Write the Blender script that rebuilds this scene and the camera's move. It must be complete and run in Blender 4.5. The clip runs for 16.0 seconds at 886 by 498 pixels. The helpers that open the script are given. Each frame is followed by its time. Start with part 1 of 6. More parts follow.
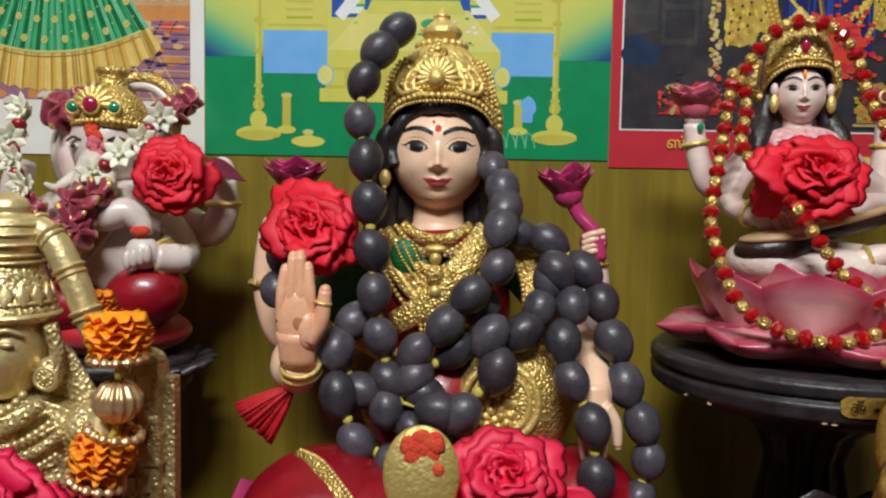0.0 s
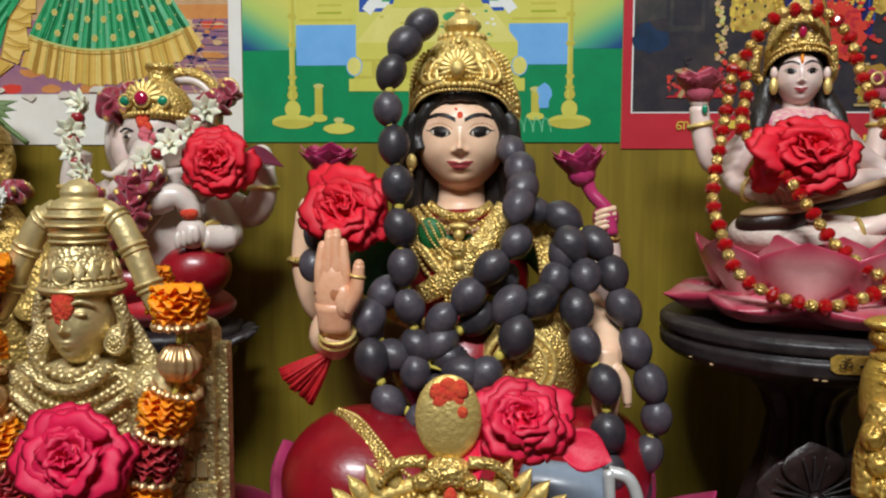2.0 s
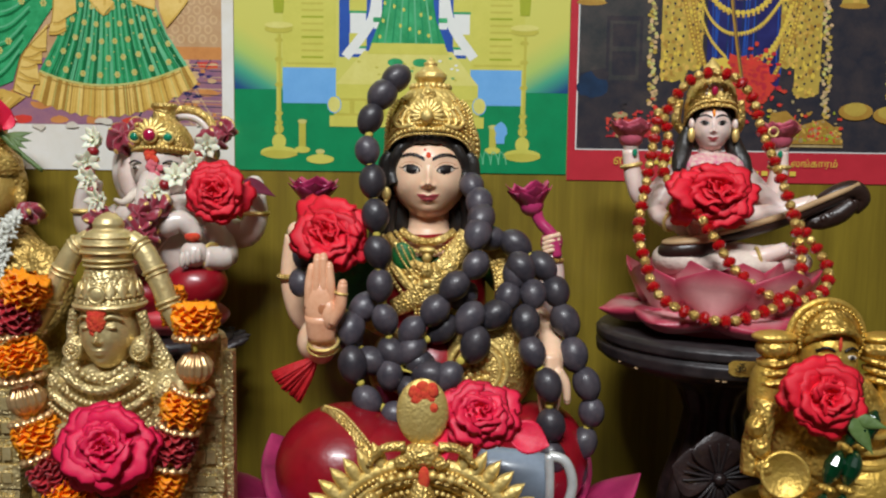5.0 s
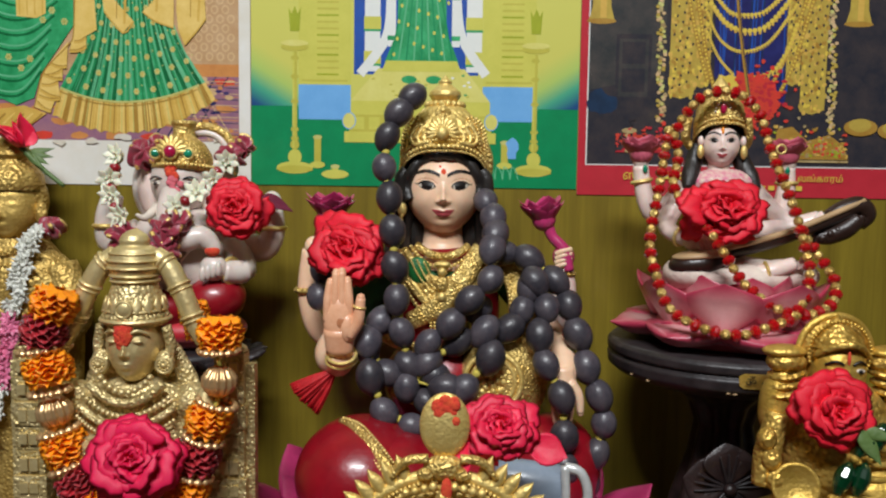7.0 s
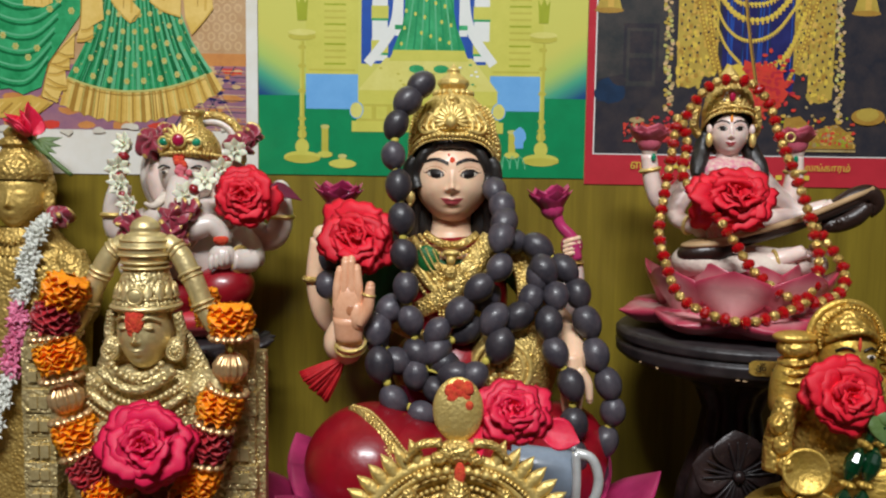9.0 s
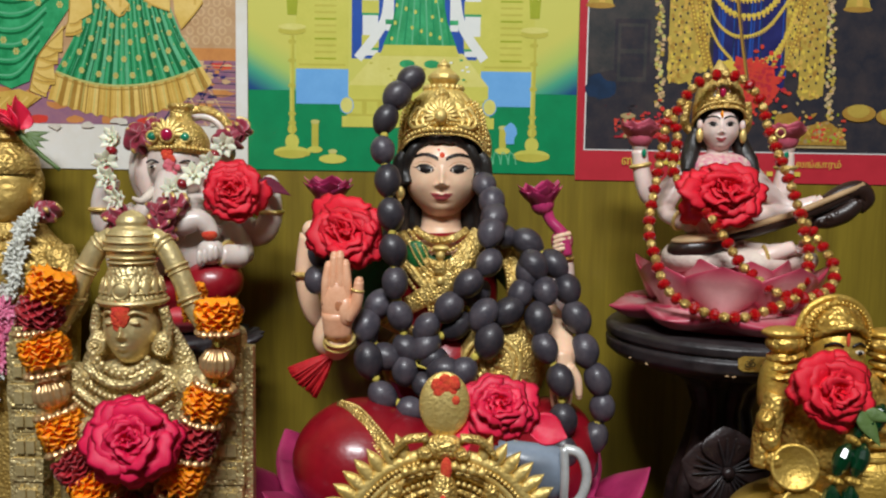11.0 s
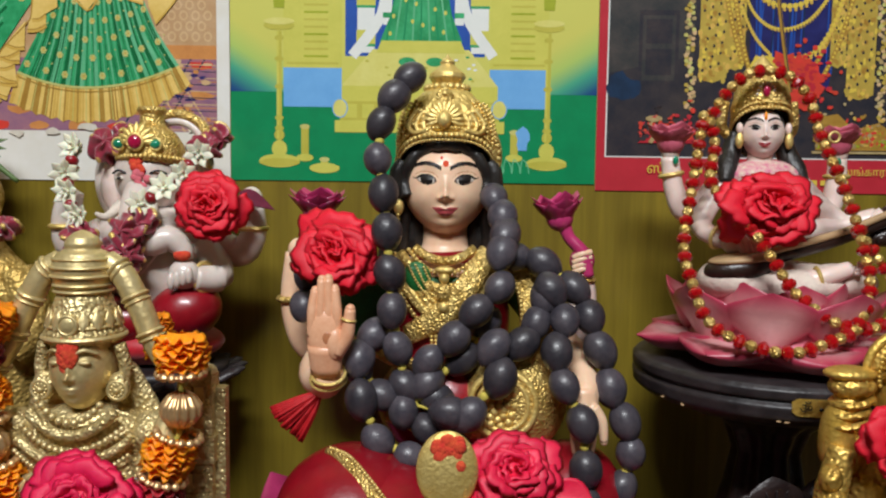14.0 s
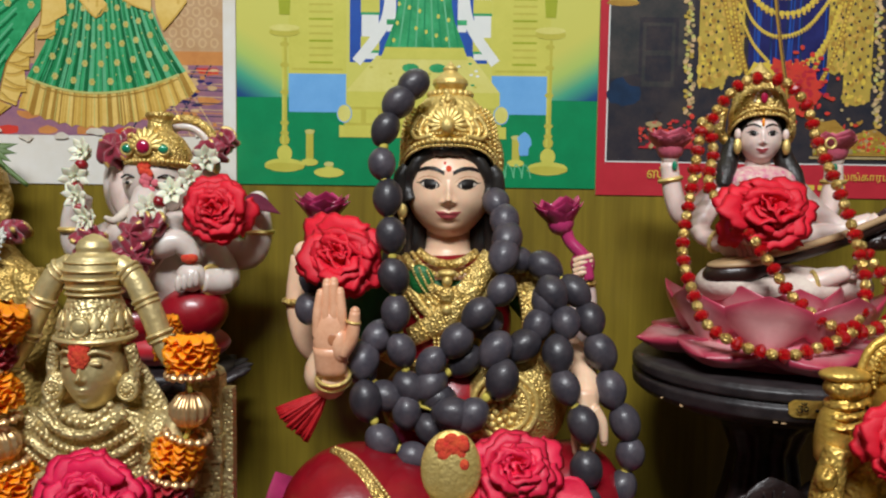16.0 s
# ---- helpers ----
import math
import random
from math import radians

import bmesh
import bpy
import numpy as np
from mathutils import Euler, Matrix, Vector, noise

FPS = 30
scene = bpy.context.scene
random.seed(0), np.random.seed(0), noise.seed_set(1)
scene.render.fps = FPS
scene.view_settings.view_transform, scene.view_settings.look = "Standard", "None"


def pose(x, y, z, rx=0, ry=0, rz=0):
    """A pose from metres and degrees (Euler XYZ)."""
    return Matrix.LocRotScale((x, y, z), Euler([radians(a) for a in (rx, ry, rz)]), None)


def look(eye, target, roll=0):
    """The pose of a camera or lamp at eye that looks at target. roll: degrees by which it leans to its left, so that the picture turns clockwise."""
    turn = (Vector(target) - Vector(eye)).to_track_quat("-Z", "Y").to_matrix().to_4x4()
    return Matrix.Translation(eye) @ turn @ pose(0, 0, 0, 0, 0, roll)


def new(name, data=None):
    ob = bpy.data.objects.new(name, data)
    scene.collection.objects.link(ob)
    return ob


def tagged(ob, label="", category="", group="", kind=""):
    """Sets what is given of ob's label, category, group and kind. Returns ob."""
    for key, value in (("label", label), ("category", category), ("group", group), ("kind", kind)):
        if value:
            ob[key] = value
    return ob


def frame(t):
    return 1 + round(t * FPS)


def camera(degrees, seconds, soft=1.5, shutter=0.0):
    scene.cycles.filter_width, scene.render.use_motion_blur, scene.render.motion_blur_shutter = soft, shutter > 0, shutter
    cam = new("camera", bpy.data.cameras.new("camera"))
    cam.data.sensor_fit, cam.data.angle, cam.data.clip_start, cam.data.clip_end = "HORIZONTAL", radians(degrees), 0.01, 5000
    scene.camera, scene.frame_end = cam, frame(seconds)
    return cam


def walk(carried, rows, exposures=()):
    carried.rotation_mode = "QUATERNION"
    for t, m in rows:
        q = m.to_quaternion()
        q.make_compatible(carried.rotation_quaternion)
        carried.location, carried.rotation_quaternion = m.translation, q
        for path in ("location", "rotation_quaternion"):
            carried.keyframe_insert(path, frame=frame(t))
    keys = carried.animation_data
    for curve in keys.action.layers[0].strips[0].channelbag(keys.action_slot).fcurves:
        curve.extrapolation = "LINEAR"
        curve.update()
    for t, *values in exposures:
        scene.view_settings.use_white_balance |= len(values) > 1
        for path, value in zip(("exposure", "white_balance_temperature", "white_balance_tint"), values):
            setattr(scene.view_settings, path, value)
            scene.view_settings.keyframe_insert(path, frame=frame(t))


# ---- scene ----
cam = camera(57.89, 16.0, soft=2.2)
PATH = [
    (0, (0.00892, 0.00019, 0.25667), (-0.04834, 1.99458, 0.11846), 1.04),
    (0.5, (0.00929, -0.00333, 0.25780), (-0.03877, 1.99140, 0.12086), 1.12),
    (1, (0.01142, -0.00556, 0.25685), (-0.02619, 1.98974, 0.12509), 1.13),
    (1.5, (0.00825, -0.00672, 0.25731), (-0.04625, 1.98768, 0.11801), 0.88),
    (2, (0.01065, -0.03008, 0.25547), (-0.10748, 1.95852, 0.07801), 0.18),
    (2.5, (0.01234, -0.04104, 0.25361), (-0.07323, 1.94623, 0.04517), 0.19),
    (3, (0.02522, -0.04894, 0.25431), (0.02092, 1.93756, 0.02235), 0.21),
    (3.5, (0.01098, -0.06203, 0.25507), (0.04932, 1.92008, -0.00907), 0.52),
    (4, (0.00597, -0.09113, 0.26292), (-0.00641, 1.89406, 0.02029), 0.57),
    (4.2, (0.00895, -0.09077, 0.26857), (-0.00418, 1.89623, 0.04133), 0.86),
    (6.3, (0.00432, -0.09890, 0.27514), (-0.00837, 1.89455, 0.11391), 0.78),
    (6.5, (0.00409, -0.09850, 0.27457), (-0.00953, 1.89486, 0.11226), 0.75),
    (7, (-0.00060, -0.10238, 0.27834), (-0.01462, 1.89079, 0.11372), 0.84),
    (7.5, (-0.00095, -0.10293, 0.27521), (-0.00882, 1.89019, 0.10964), 0.90),
    (8, (-0.00079, -0.10417, 0.27474), (-0.00665, 1.88855, 0.10438), 0.86),
    (8.5, (-0.00399, -0.10450, 0.27448), (-0.01115, 1.88829, 0.10494), 0.88),
    (9, (-0.00572, -0.10303, 0.27397), (-0.01830, 1.88932, 0.09971), 0.83),
    (9.2, (-0.00259, -0.10084, 0.27351), (-0.01713, 1.89123, 0.09609), 0.63),
    (11.5, (-0.00228, -0.10152, 0.27130), (-0.00239, 1.89045, 0.09225), 0.99),
    (12, (-0.00137, -0.09550, 0.26871), (-0.00506, 1.89541, 0.07821), 0.80),
    (12.5, (0.00186, -0.06784, 0.26863), (-0.00458, 1.92322, 0.07981), 0.49),
    (13, (-0.00104, -0.04927, 0.27245), (-0.02165, 1.94286, 0.09639), 0.54),
    (13.5, (0.00174, -0.04713, 0.27675), (-0.01952, 1.94588, 0.11108), 0.62),
    (14, (-0.00050, -0.04637, 0.27559), (-0.02255, 1.94658, 0.10937), 0.75),
    (14.5, (-0.00160, -0.05046, 0.27865), (-0.02196, 1.94263, 0.11386), 0.77),
    (15, (0.00007, -0.05331, 0.27700), (-0.01830, 1.94039, 0.11949), 0.64),
    (15.5, (0.00023, -0.05435, 0.27773), (-0.02521, 1.93932, 0.12075), 0.65),
    (16, (-0.00150, -0.05314, 0.27655), (-0.02564, 1.94034, 0.11704), 0.82),
]
walk(cam, [(t, look(eye, target, roll)) for t, eye, target, roll in PATH])
scene.view_settings.exposure = 0.0

# ---------------------------------------------------------------- light
def area(name, place, aim, sx, sy, watts, colour):
    lamp = bpy.data.lights.new(name, "AREA")
    lamp.shape, lamp.size, lamp.size_y, lamp.energy, lamp.color = "RECTANGLE", sx, sy, watts, colour
    ob = new(name, lamp)
    ob.matrix_world = look(place, aim)
    return tagged(ob, "unseen key lamp above and in front of the altar, assumed", "lamp", kind="structure")


world = bpy.data.worlds.new("room_air")
world.use_nodes = True
world.node_tree.nodes["Background"].inputs[0].default_value = (0.9, 0.93, 1.0, 1)
world.node_tree.nodes["Background"].inputs[1].default_value = 0.05
scene.world = world
# Assumed lamp, never in view; placed and sized to suit the statues' shading.
area("key_light", (-0.12, -0.8, 1.42), (0.0, 0.33, 0.25), 0.7, 0.14, 33.0, (0.95, 0.98, 1.0))


# ---------------------------------------------------------------- materials
MATS = {}


def surface(name, colour, rough=0.5, metal=0.0, colour2=None, scale=120.0, stretch=(1, 1, 1), bump=0.0, bump_scale=400.0,
            relief="noise", coat=0.0, sheen=0.0, clear=0.0, paint=False, sub=0.0):
    """A procedural material in metres: two-scale colour change, grain relief, gloss."""
    m = bpy.data.materials.new(name)
    m.use_nodes = True
    nt = m.node_tree
    b = nt.nodes["Principled BSDF"]
    b.inputs["Roughness"].default_value, b.inputs["Metallic"].default_value = rough, metal
    b.inputs["Coat Weight"].default_value, b.inputs["Sheen Weight"].default_value = coat, sheen
    b.inputs["Coat Roughness"].default_value = 0.15
    b.inputs["Transmission Weight"].default_value = clear
    if sub:
        b.inputs["Subsurface Weight"].default_value = sub
        b.inputs["Subsurface Scale"].default_value = 0.003
    co = nt.nodes.new("ShaderNodeTexCoord")
    mp = nt.nodes.new("ShaderNodeMapping")
    mp.inputs["Scale"].default_value = stretch
    nt.links.new(co.outputs["Object"], mp.inputs["Vector"])
    big, fine = nt.nodes.new("ShaderNodeTexNoise"), nt.nodes.new("ShaderNodeTexNoise")
    big.inputs["Scale"].default_value, fine.inputs["Scale"].default_value = scale, scale * 6
    big.inputs["Detail"].default_value, fine.inputs["Detail"].default_value = 4, 3
    for n in (big, fine):
        nt.links.new(mp.outputs[0], n.inputs["Vector"])
    add = nt.nodes.new("ShaderNodeMath")
    add.operation = "MULTIPLY_ADD"
    add.inputs[1].default_value = 0.35
    nt.links.new(fine.outputs[0], add.inputs[0])
    nt.links.new(big.outputs[0], add.inputs[2])
    ramp = nt.nodes.new("ShaderNodeValToRGB")
    ramp.color_ramp.elements[0].position, ramp.color_ramp.elements[1].position = 0.45, 0.9
    c2 = colour2 or tuple(c * 0.72 for c in colour)
    ramp.color_ramp.elements[0].color, ramp.color_ramp.elements[1].color = (*colour, 1), (*c2, 1)
    nt.links.new(add.outputs[0], ramp.inputs[0])
    if paint:
        at, mix = nt.nodes.new("ShaderNodeAttribute"), nt.nodes.new("ShaderNodeMixRGB")
        at.attribute_name = "paint"
        mix.blend_type, mix.inputs[0].default_value = "MULTIPLY", 1.0
        nt.links.new(at.outputs["Color"], mix.inputs[1])
        nt.links.new(ramp.outputs[0], mix.inputs[2])
        nt.links.new(mix.outputs[0], b.inputs["Base Color"])
    else:
        nt.links.new(ramp.outputs[0], b.inputs["Base Color"])
    if bump:
        bp = nt.nodes.new("ShaderNodeBump")
        bp.inputs["Strength"].default_value, bp.inputs["Distance"].default_value = bump, 0.0012
        if relief == "noise":
            tx = nt.nodes.new("ShaderNodeTexNoise")
            tx.inputs["Detail"].default_value = 5
            out = tx.outputs[0]
        else:
            tx = nt.nodes.new("ShaderNodeTexVoronoi")
            tx.feature = "SMOOTH_F1"
            out = tx.outputs[0]
        tx.inputs["Scale"].default_value = bump_scale
        nt.links.new(mp.outputs[0], tx.inputs["Vector"])
        nt.links.new(out, bp.inputs["Height"])
        nt.links.new(bp.outputs[0], b.inputs["Normal"])
    MATS[name] = m
    return m


surface("wall_laminate", (0.235, 0.172, 0.018), 0.36, colour2=(0.135, 0.094, 0.01), scale=14, stretch=(7, 7, 0.35), bump=0.1, bump_scale=60, coat=0.15)
# For the unseen room; this grey tunes how much light bounces back.
surface("bounce_grey", (0.23, 0.225, 0.22), 0.85, scale=3, bump=0.1, bump_scale=200)
surface("table_wood", (0.12, 0.06, 0.025), 0.5, scale=20, stretch=(1, 6, 6), bump=0.1)
surface("gold_paint", (0.88, 0.67, 0.25), 0.43, 0.6, (0.7, 0.48, 0.13), 90, bump=0.5, bump_scale=700)
surface("gold_filigree", (0.84, 0.62, 0.22), 0.4, 0.68, (0.5, 0.3, 0.06), 200, bump=1.0, bump_scale=850, relief="cells")
surface("brass", (0.74, 0.6, 0.31), 0.42, 0.6, (0.6, 0.46, 0.2), 110, bump=0.3, bump_scale=500)
surface("brass_carved", (0.74, 0.6, 0.31), 0.42, 0.6, (0.48, 0.36, 0.14), 160, bump=1.0, bump_scale=640, relief="cells")
surface("gold_bright", (0.74, 0.49, 0.12), 0.42, 0.68, (0.56, 0.34, 0.05), 80, bump=0.5, bump_scale=520)
surface("gold_bright_carved", (0.74, 0.49, 0.12), 0.42, 0.68, (0.42, 0.24, 0.04), 120, bump=1.0, bump_scale=480, relief="cells")
surface("gold_aged", (0.66, 0.46, 0.14), 0.48, 0.6, (0.5, 0.32, 0.07), 80, bump=0.5, bump_scale=520)
surface("gold_aged_carved", (0.66, 0.46, 0.14), 0.48, 0.6, (0.4, 0.24, 0.05), 120, bump=1.0, bump_scale=480, relief="cells")
surface("copper_bead", (0.78, 0.5, 0.24), 0.36, 0.7)
surface("skin_paint", (0.88, 0.6, 0.41), 0.4, colour2=(0.8, 0.49, 0.31), scale=60, coat=0.12, sub=0.1)
surface("palm_paint", (0.82, 0.46, 0.28), 0.42, colour2=(0.7, 0.33, 0.18), scale=120, bump=0.2, bump_scale=250, coat=0.2)
surface("pale_paint", (0.84, 0.66, 0.6), 0.4, colour2=(0.74, 0.56, 0.48), scale=60, coat=0.2, sub=0.1)
surface("marble_white", (0.7, 0.62, 0.56), 0.35, colour2=(0.6, 0.48, 0.42), scale=50, coat=0.3, sub=0.1)
surface("hair_black", (0.012, 0.01, 0.01), 0.4, colour2=(0.03, 0.025, 0.02), scale=80, stretch=(1, 1, 0.3), bump=0.6, bump_scale=500)
surface("eye_white", (0.72, 0.62, 0.52), 0.5)
surface("ink_black", (0.012, 0.008, 0.007), 0.45)
surface("lip_red", (0.5, 0.08, 0.09), 0.3, coat=0.3)
surface("lid_tan", (0.55, 0.22, 0.1), 0.4)
surface("kumkum", (0.62, 0.025, 0.02), 0.95, colour2=(0.72, 0.1, 0.03), scale=500, bump=0.6, bump_scale=1500)
surface("kumkum_pink", (0.75, 0.16, 0.2), 0.95, scale=500)
surface("saree_red", (0.31, 0.005, 0.014), 0.34, colour2=(0.2, 0.003, 0.009), scale=40, bump=0.5, bump_scale=90, coat=0.3)
surface("blouse_green", (0.01, 0.16, 0.035), 0.4, scale=300, bump=0.5, bump_scale=900)
surface("lotus_magenta", (0.56, 0.045, 0.17), 0.3, colour2=(0.4, 0.025, 0.11), scale=50, bump=0.2, bump_scale=150, coat=0.5)
surface("lotus_painted", (1.0, 1.0, 1.0), 0.38, colour2=(0.85, 0.82, 0.82), scale=70, bump=0.15, bump_scale=200, paint=True, coat=0.3)
surface("lotus_rose", (0.62, 0.14, 0.2), 0.4, colour2=(0.5, 0.09, 0.14), scale=80, bump=0.2)
surface("cloth_cream", (0.75, 0.66, 0.55), 0.7, colour2=(0.6, 0.45, 0.4), scale=150, bump=0.4, bump_scale=400)
surface("cloth_floral", (0.7, 0.6, 0.45), 0.6, colour2=(0.6, 0.08, 0.22), scale=420, bump=0.3)
surface("stand_black", (0.012, 0.009, 0.01), 0.42, colour2=(0.035, 0.026, 0.027), scale=120, bump=0.5, bump_scale=180)
surface("stand_brown", (0.03, 0.014, 0.013), 0.42, colour2=(0.012, 0.007, 0.007), scale=100, bump=0.9, bump_scale=140)
surface("veena_dark", (0.03, 0.014, 0.01), 0.35, scale=60, bump=0.2)
surface("veena_top", (0.5, 0.32, 0.16), 0.5, scale=90)
surface("seed_black", (0.024, 0.022, 0.03), 0.42, colour2=(0.062, 0.052, 0.06), scale=110, bump=0.25, bump_scale=350, coat=0.1)
surface("thread_yellow", (0.62, 0.5, 0.08), 0.8, scale=600, bump=0.5)
surface("glass_red", (0.6, 0.005, 0.01), 0.16, colour2=(0.45, 0.003, 0.006), coat=1.0, clear=0.35)
surface("glass_green", (0.002, 0.045, 0.014), 0.18, colour2=(0.001, 0.03, 0.01), coat=1.0, clear=0.3)
surface("rose_red", (0.86, 0.008, 0.032), 0.6, colour2=(0.7, 0.004, 0.02), scale=90, bump=0.15, bump_scale=500, sub=0.1)
surface("rose_crimson", (0.9, 0.008, 0.085), 0.55, colour2=(0.62, 0.004, 0.05), scale=90, bump=0.15, bump_scale=500, sub=0.1)
surface("rose_pink", (0.84, 0.014, 0.07), 0.5, colour2=(0.7, 0.008, 0.045), scale=90, bump=0.15, bump_scale=500, sub=0.1)
surface("petal_dry", (0.13, 0.006, 0.028), 0.85, scale=150, bump=0.5, bump_scale=300)
surface("jasmine_white", (0.82, 0.8, 0.66), 0.5, colour2=(0.7, 0.68, 0.48), scale=150, sub=0.15)
surface("plastic_white", (0.78, 0.78, 0.7), 0.4, scale=150)
surface("plastic_pink", (0.8, 0.2, 0.35), 0.4, scale=150)
surface("ribbon_maroon", (0.22, 0.012, 0.03), 0.4, colour2=(0.32, 0.02, 0.05), scale=150, sheen=0.4)
surface("marigold_orange", (0.98, 0.33, 0.004), 0.5, colour2=(0.95, 0.24, 0.003), scale=150, sub=0.1)
surface("marigold_maroon", (0.5, 0.006, 0.018), 0.5, colour2=(0.32, 0.005, 0.012), scale=150, sheen=0.3)
surface("stem_green", (0.1, 0.17, 0.04), 0.55, scale=100, bump=0.3)
surface("tassel_red", (0.55, 0.008, 0.014), 0.6, scale=400, bump=0.4)
surface("gem_green", (0.01, 0.25, 0.13), 0.08, coat=1.0)
surface("gem_red", (0.45, 0.01, 0.06), 0.08, coat=1.0)
surface("plastic_slate", (0.24, 0.29, 0.36), 0.3, scale=60, coat=0.2)
surface("steel", (0.72, 0.73, 0.72), 0.35, 0.35)
surface("paper_white", (0.75, 0.74, 0.7), 0.35, colour2=(0.66, 0.62, 0.52), scale=25, coat=0.2)
for ink, c, c2 in (
        ("green", (0.005, 0.25, 0.09), (0.005, 0.21, 0.075)), ("sky", (0.17, 0.42, 0.75), (0.14, 0.37, 0.7)), ("yellow", (0.6, 0.57, 0.11), (0.54, 0.52, 0.09)),
        ("cream", (0.68, 0.64, 0.2), (0.62, 0.57, 0.14)), ("navy", (0.012, 0.026, 0.055), (0.016, 0.04, 0.09)), ("ochre", (0.52, 0.47, 0.08), (0.46, 0.42, 0.06)),
        ("olive", (0.36, 0.4, 0.03), (0.3, 0.34, 0.02)), ("silk", (0.012, 0.22, 0.07), (0.05, 0.4, 0.16)), ("mint", (0.16, 0.5, 0.27), (0.09, 0.38, 0.18)),
        ("hem", (0.66, 0.43, 0.1), (0.54, 0.33, 0.06)), ("hemlight", (0.78, 0.56, 0.18), (0.66, 0.44, 0.1)), ("hemdark", (0.42, 0.25, 0.05), (0.34, 0.18, 0.03)),
        ("deep", (0.004, 0.1, 0.03), (0.008, 0.16, 0.05)), ("dot", (0.55, 0.55, 0.2), (0.5, 0.45, 0.12)), ("rug", (0.36, 0.17, 0.2), (0.25, 0.12, 0.2)), ("rugorange", (0.62, 0.27, 0.08), (0.5, 0.2, 0.06)),
        ("brocade", (0.55, 0.36, 0.2), (0.45, 0.26, 0.12)), ("buff", (0.65, 0.45, 0.25), (0.55, 0.36, 0.18)), ("red", (0.5, 0.03, 0.045), (0.44, 0.025, 0.038)),
        ("dark", (0.02, 0.022, 0.032), (0.05, 0.04, 0.042)), ("smoke", (0.03, 0.034, 0.036), (0.07, 0.06, 0.055)), ("robe", (0.016, 0.015, 0.08), (0.025, 0.028, 0.14)),
        ("panel", (0.5, 0.37, 0.07), (0.4, 0.27, 0.05)), ("garland", (0.5, 0.4, 0.2), (0.3, 0.2, 0.08)), ("bloom", (0.7, 0.05, 0.04), (0.5, 0.06, 0.03)),
        ("white", (0.75, 0.76, 0.72), (0.7, 0.72, 0.68)), ("blue", (0.02, 0.09, 0.4), (0.02, 0.07, 0.32)), ("text", (0.7, 0.52, 0.08), (0.66, 0.48, 0.07)),
        ("stain", (0.56, 0.5, 0.4), (0.66, 0.62, 0.53))):
    surface("ink_" + ink, c, 0.3, colour2=c2, scale=90, coat=0.25)


def glow_print():
    """The middle poster's printed sky: yellow round the lamps, blue out at the lower corners."""
    m = surface("ink_glow", (0.7, 0.62, 0.05), 0.3, coat=0.25)
    nt = m.node_tree
    co, sep = nt.nodes.new("ShaderNodeTexCoord"), nt.nodes.new("ShaderNodeSeparateXYZ")
    nt.links.new(co.outputs["Object"], sep.inputs[0])

    def calc(op, a, b):
        n = nt.nodes.new("ShaderNodeMath")
        n.operation = op
        for i, v in enumerate((a, b)):
            if isinstance(v, (int, float)):
                n.inputs[i].default_value = v
            else:
                nt.links.new(v, n.inputs[i])
        return n.outputs[0]
    across = calc("ABSOLUTE", sep.outputs[0], 0)
    low = calc("MULTIPLY", calc("SUBTRACT", 0.155, sep.outputs[2]), 1.3)
    far = calc("ADD", calc("MULTIPLY", across, 0.8), low)
    ramp = nt.nodes.new("ShaderNodeValToRGB")
    e = ramp.color_ramp.elements
    e[0].position, e[0].color = 0.165, (0.58, 0.56, 0.12, 1)
    e[1].position, e[1].color = 0.216, (0.015, 0.06, 0.2, 1)
    for p, c in ((0.184, (0.4, 0.54, 0.13, 1)), (0.2, (0.06, 0.36, 0.22, 1))):
        e.new(p).color = c
    nt.links.new(far, ramp.inputs[0])
    nt.links.new(ramp.outputs[0], nt.nodes["Principled BSDF"].inputs["Base Color"])


glow_print()


def vary(name, low, high):
    """Lets each piece of that material be a little lighter or darker than the next."""
    nt = MATS[name].node_tree
    b = nt.nodes["Principled BSDF"]
    src = b.inputs["Base Color"].links[0].from_socket
    info, span, mix = nt.nodes.new("ShaderNodeObjectInfo"), nt.nodes.new("ShaderNodeMapRange"), nt.nodes.new("ShaderNodeMixRGB")
    span.inputs[3].default_value, span.inputs[4].default_value = low, high
    mix.blend_type, mix.inputs[0].default_value = "MULTIPLY", 1.0
    nt.links.new(info.outputs["Random"], span.inputs[0])
    nt.links.new(src, mix.inputs[1])
    nt.links.new(span.outputs[0], mix.inputs[2])
    nt.links.new(mix.outputs[0], b.inputs["Base Color"])


vary("seed_black", 0.7, 1.8)
for flower in ("rose_red", "rose_crimson", "rose_pink", "marigold_orange", "marigold_maroon"):
    vary(flower, 0.88, 1.08)
vary("jasmine_white", 0.85, 1.08)


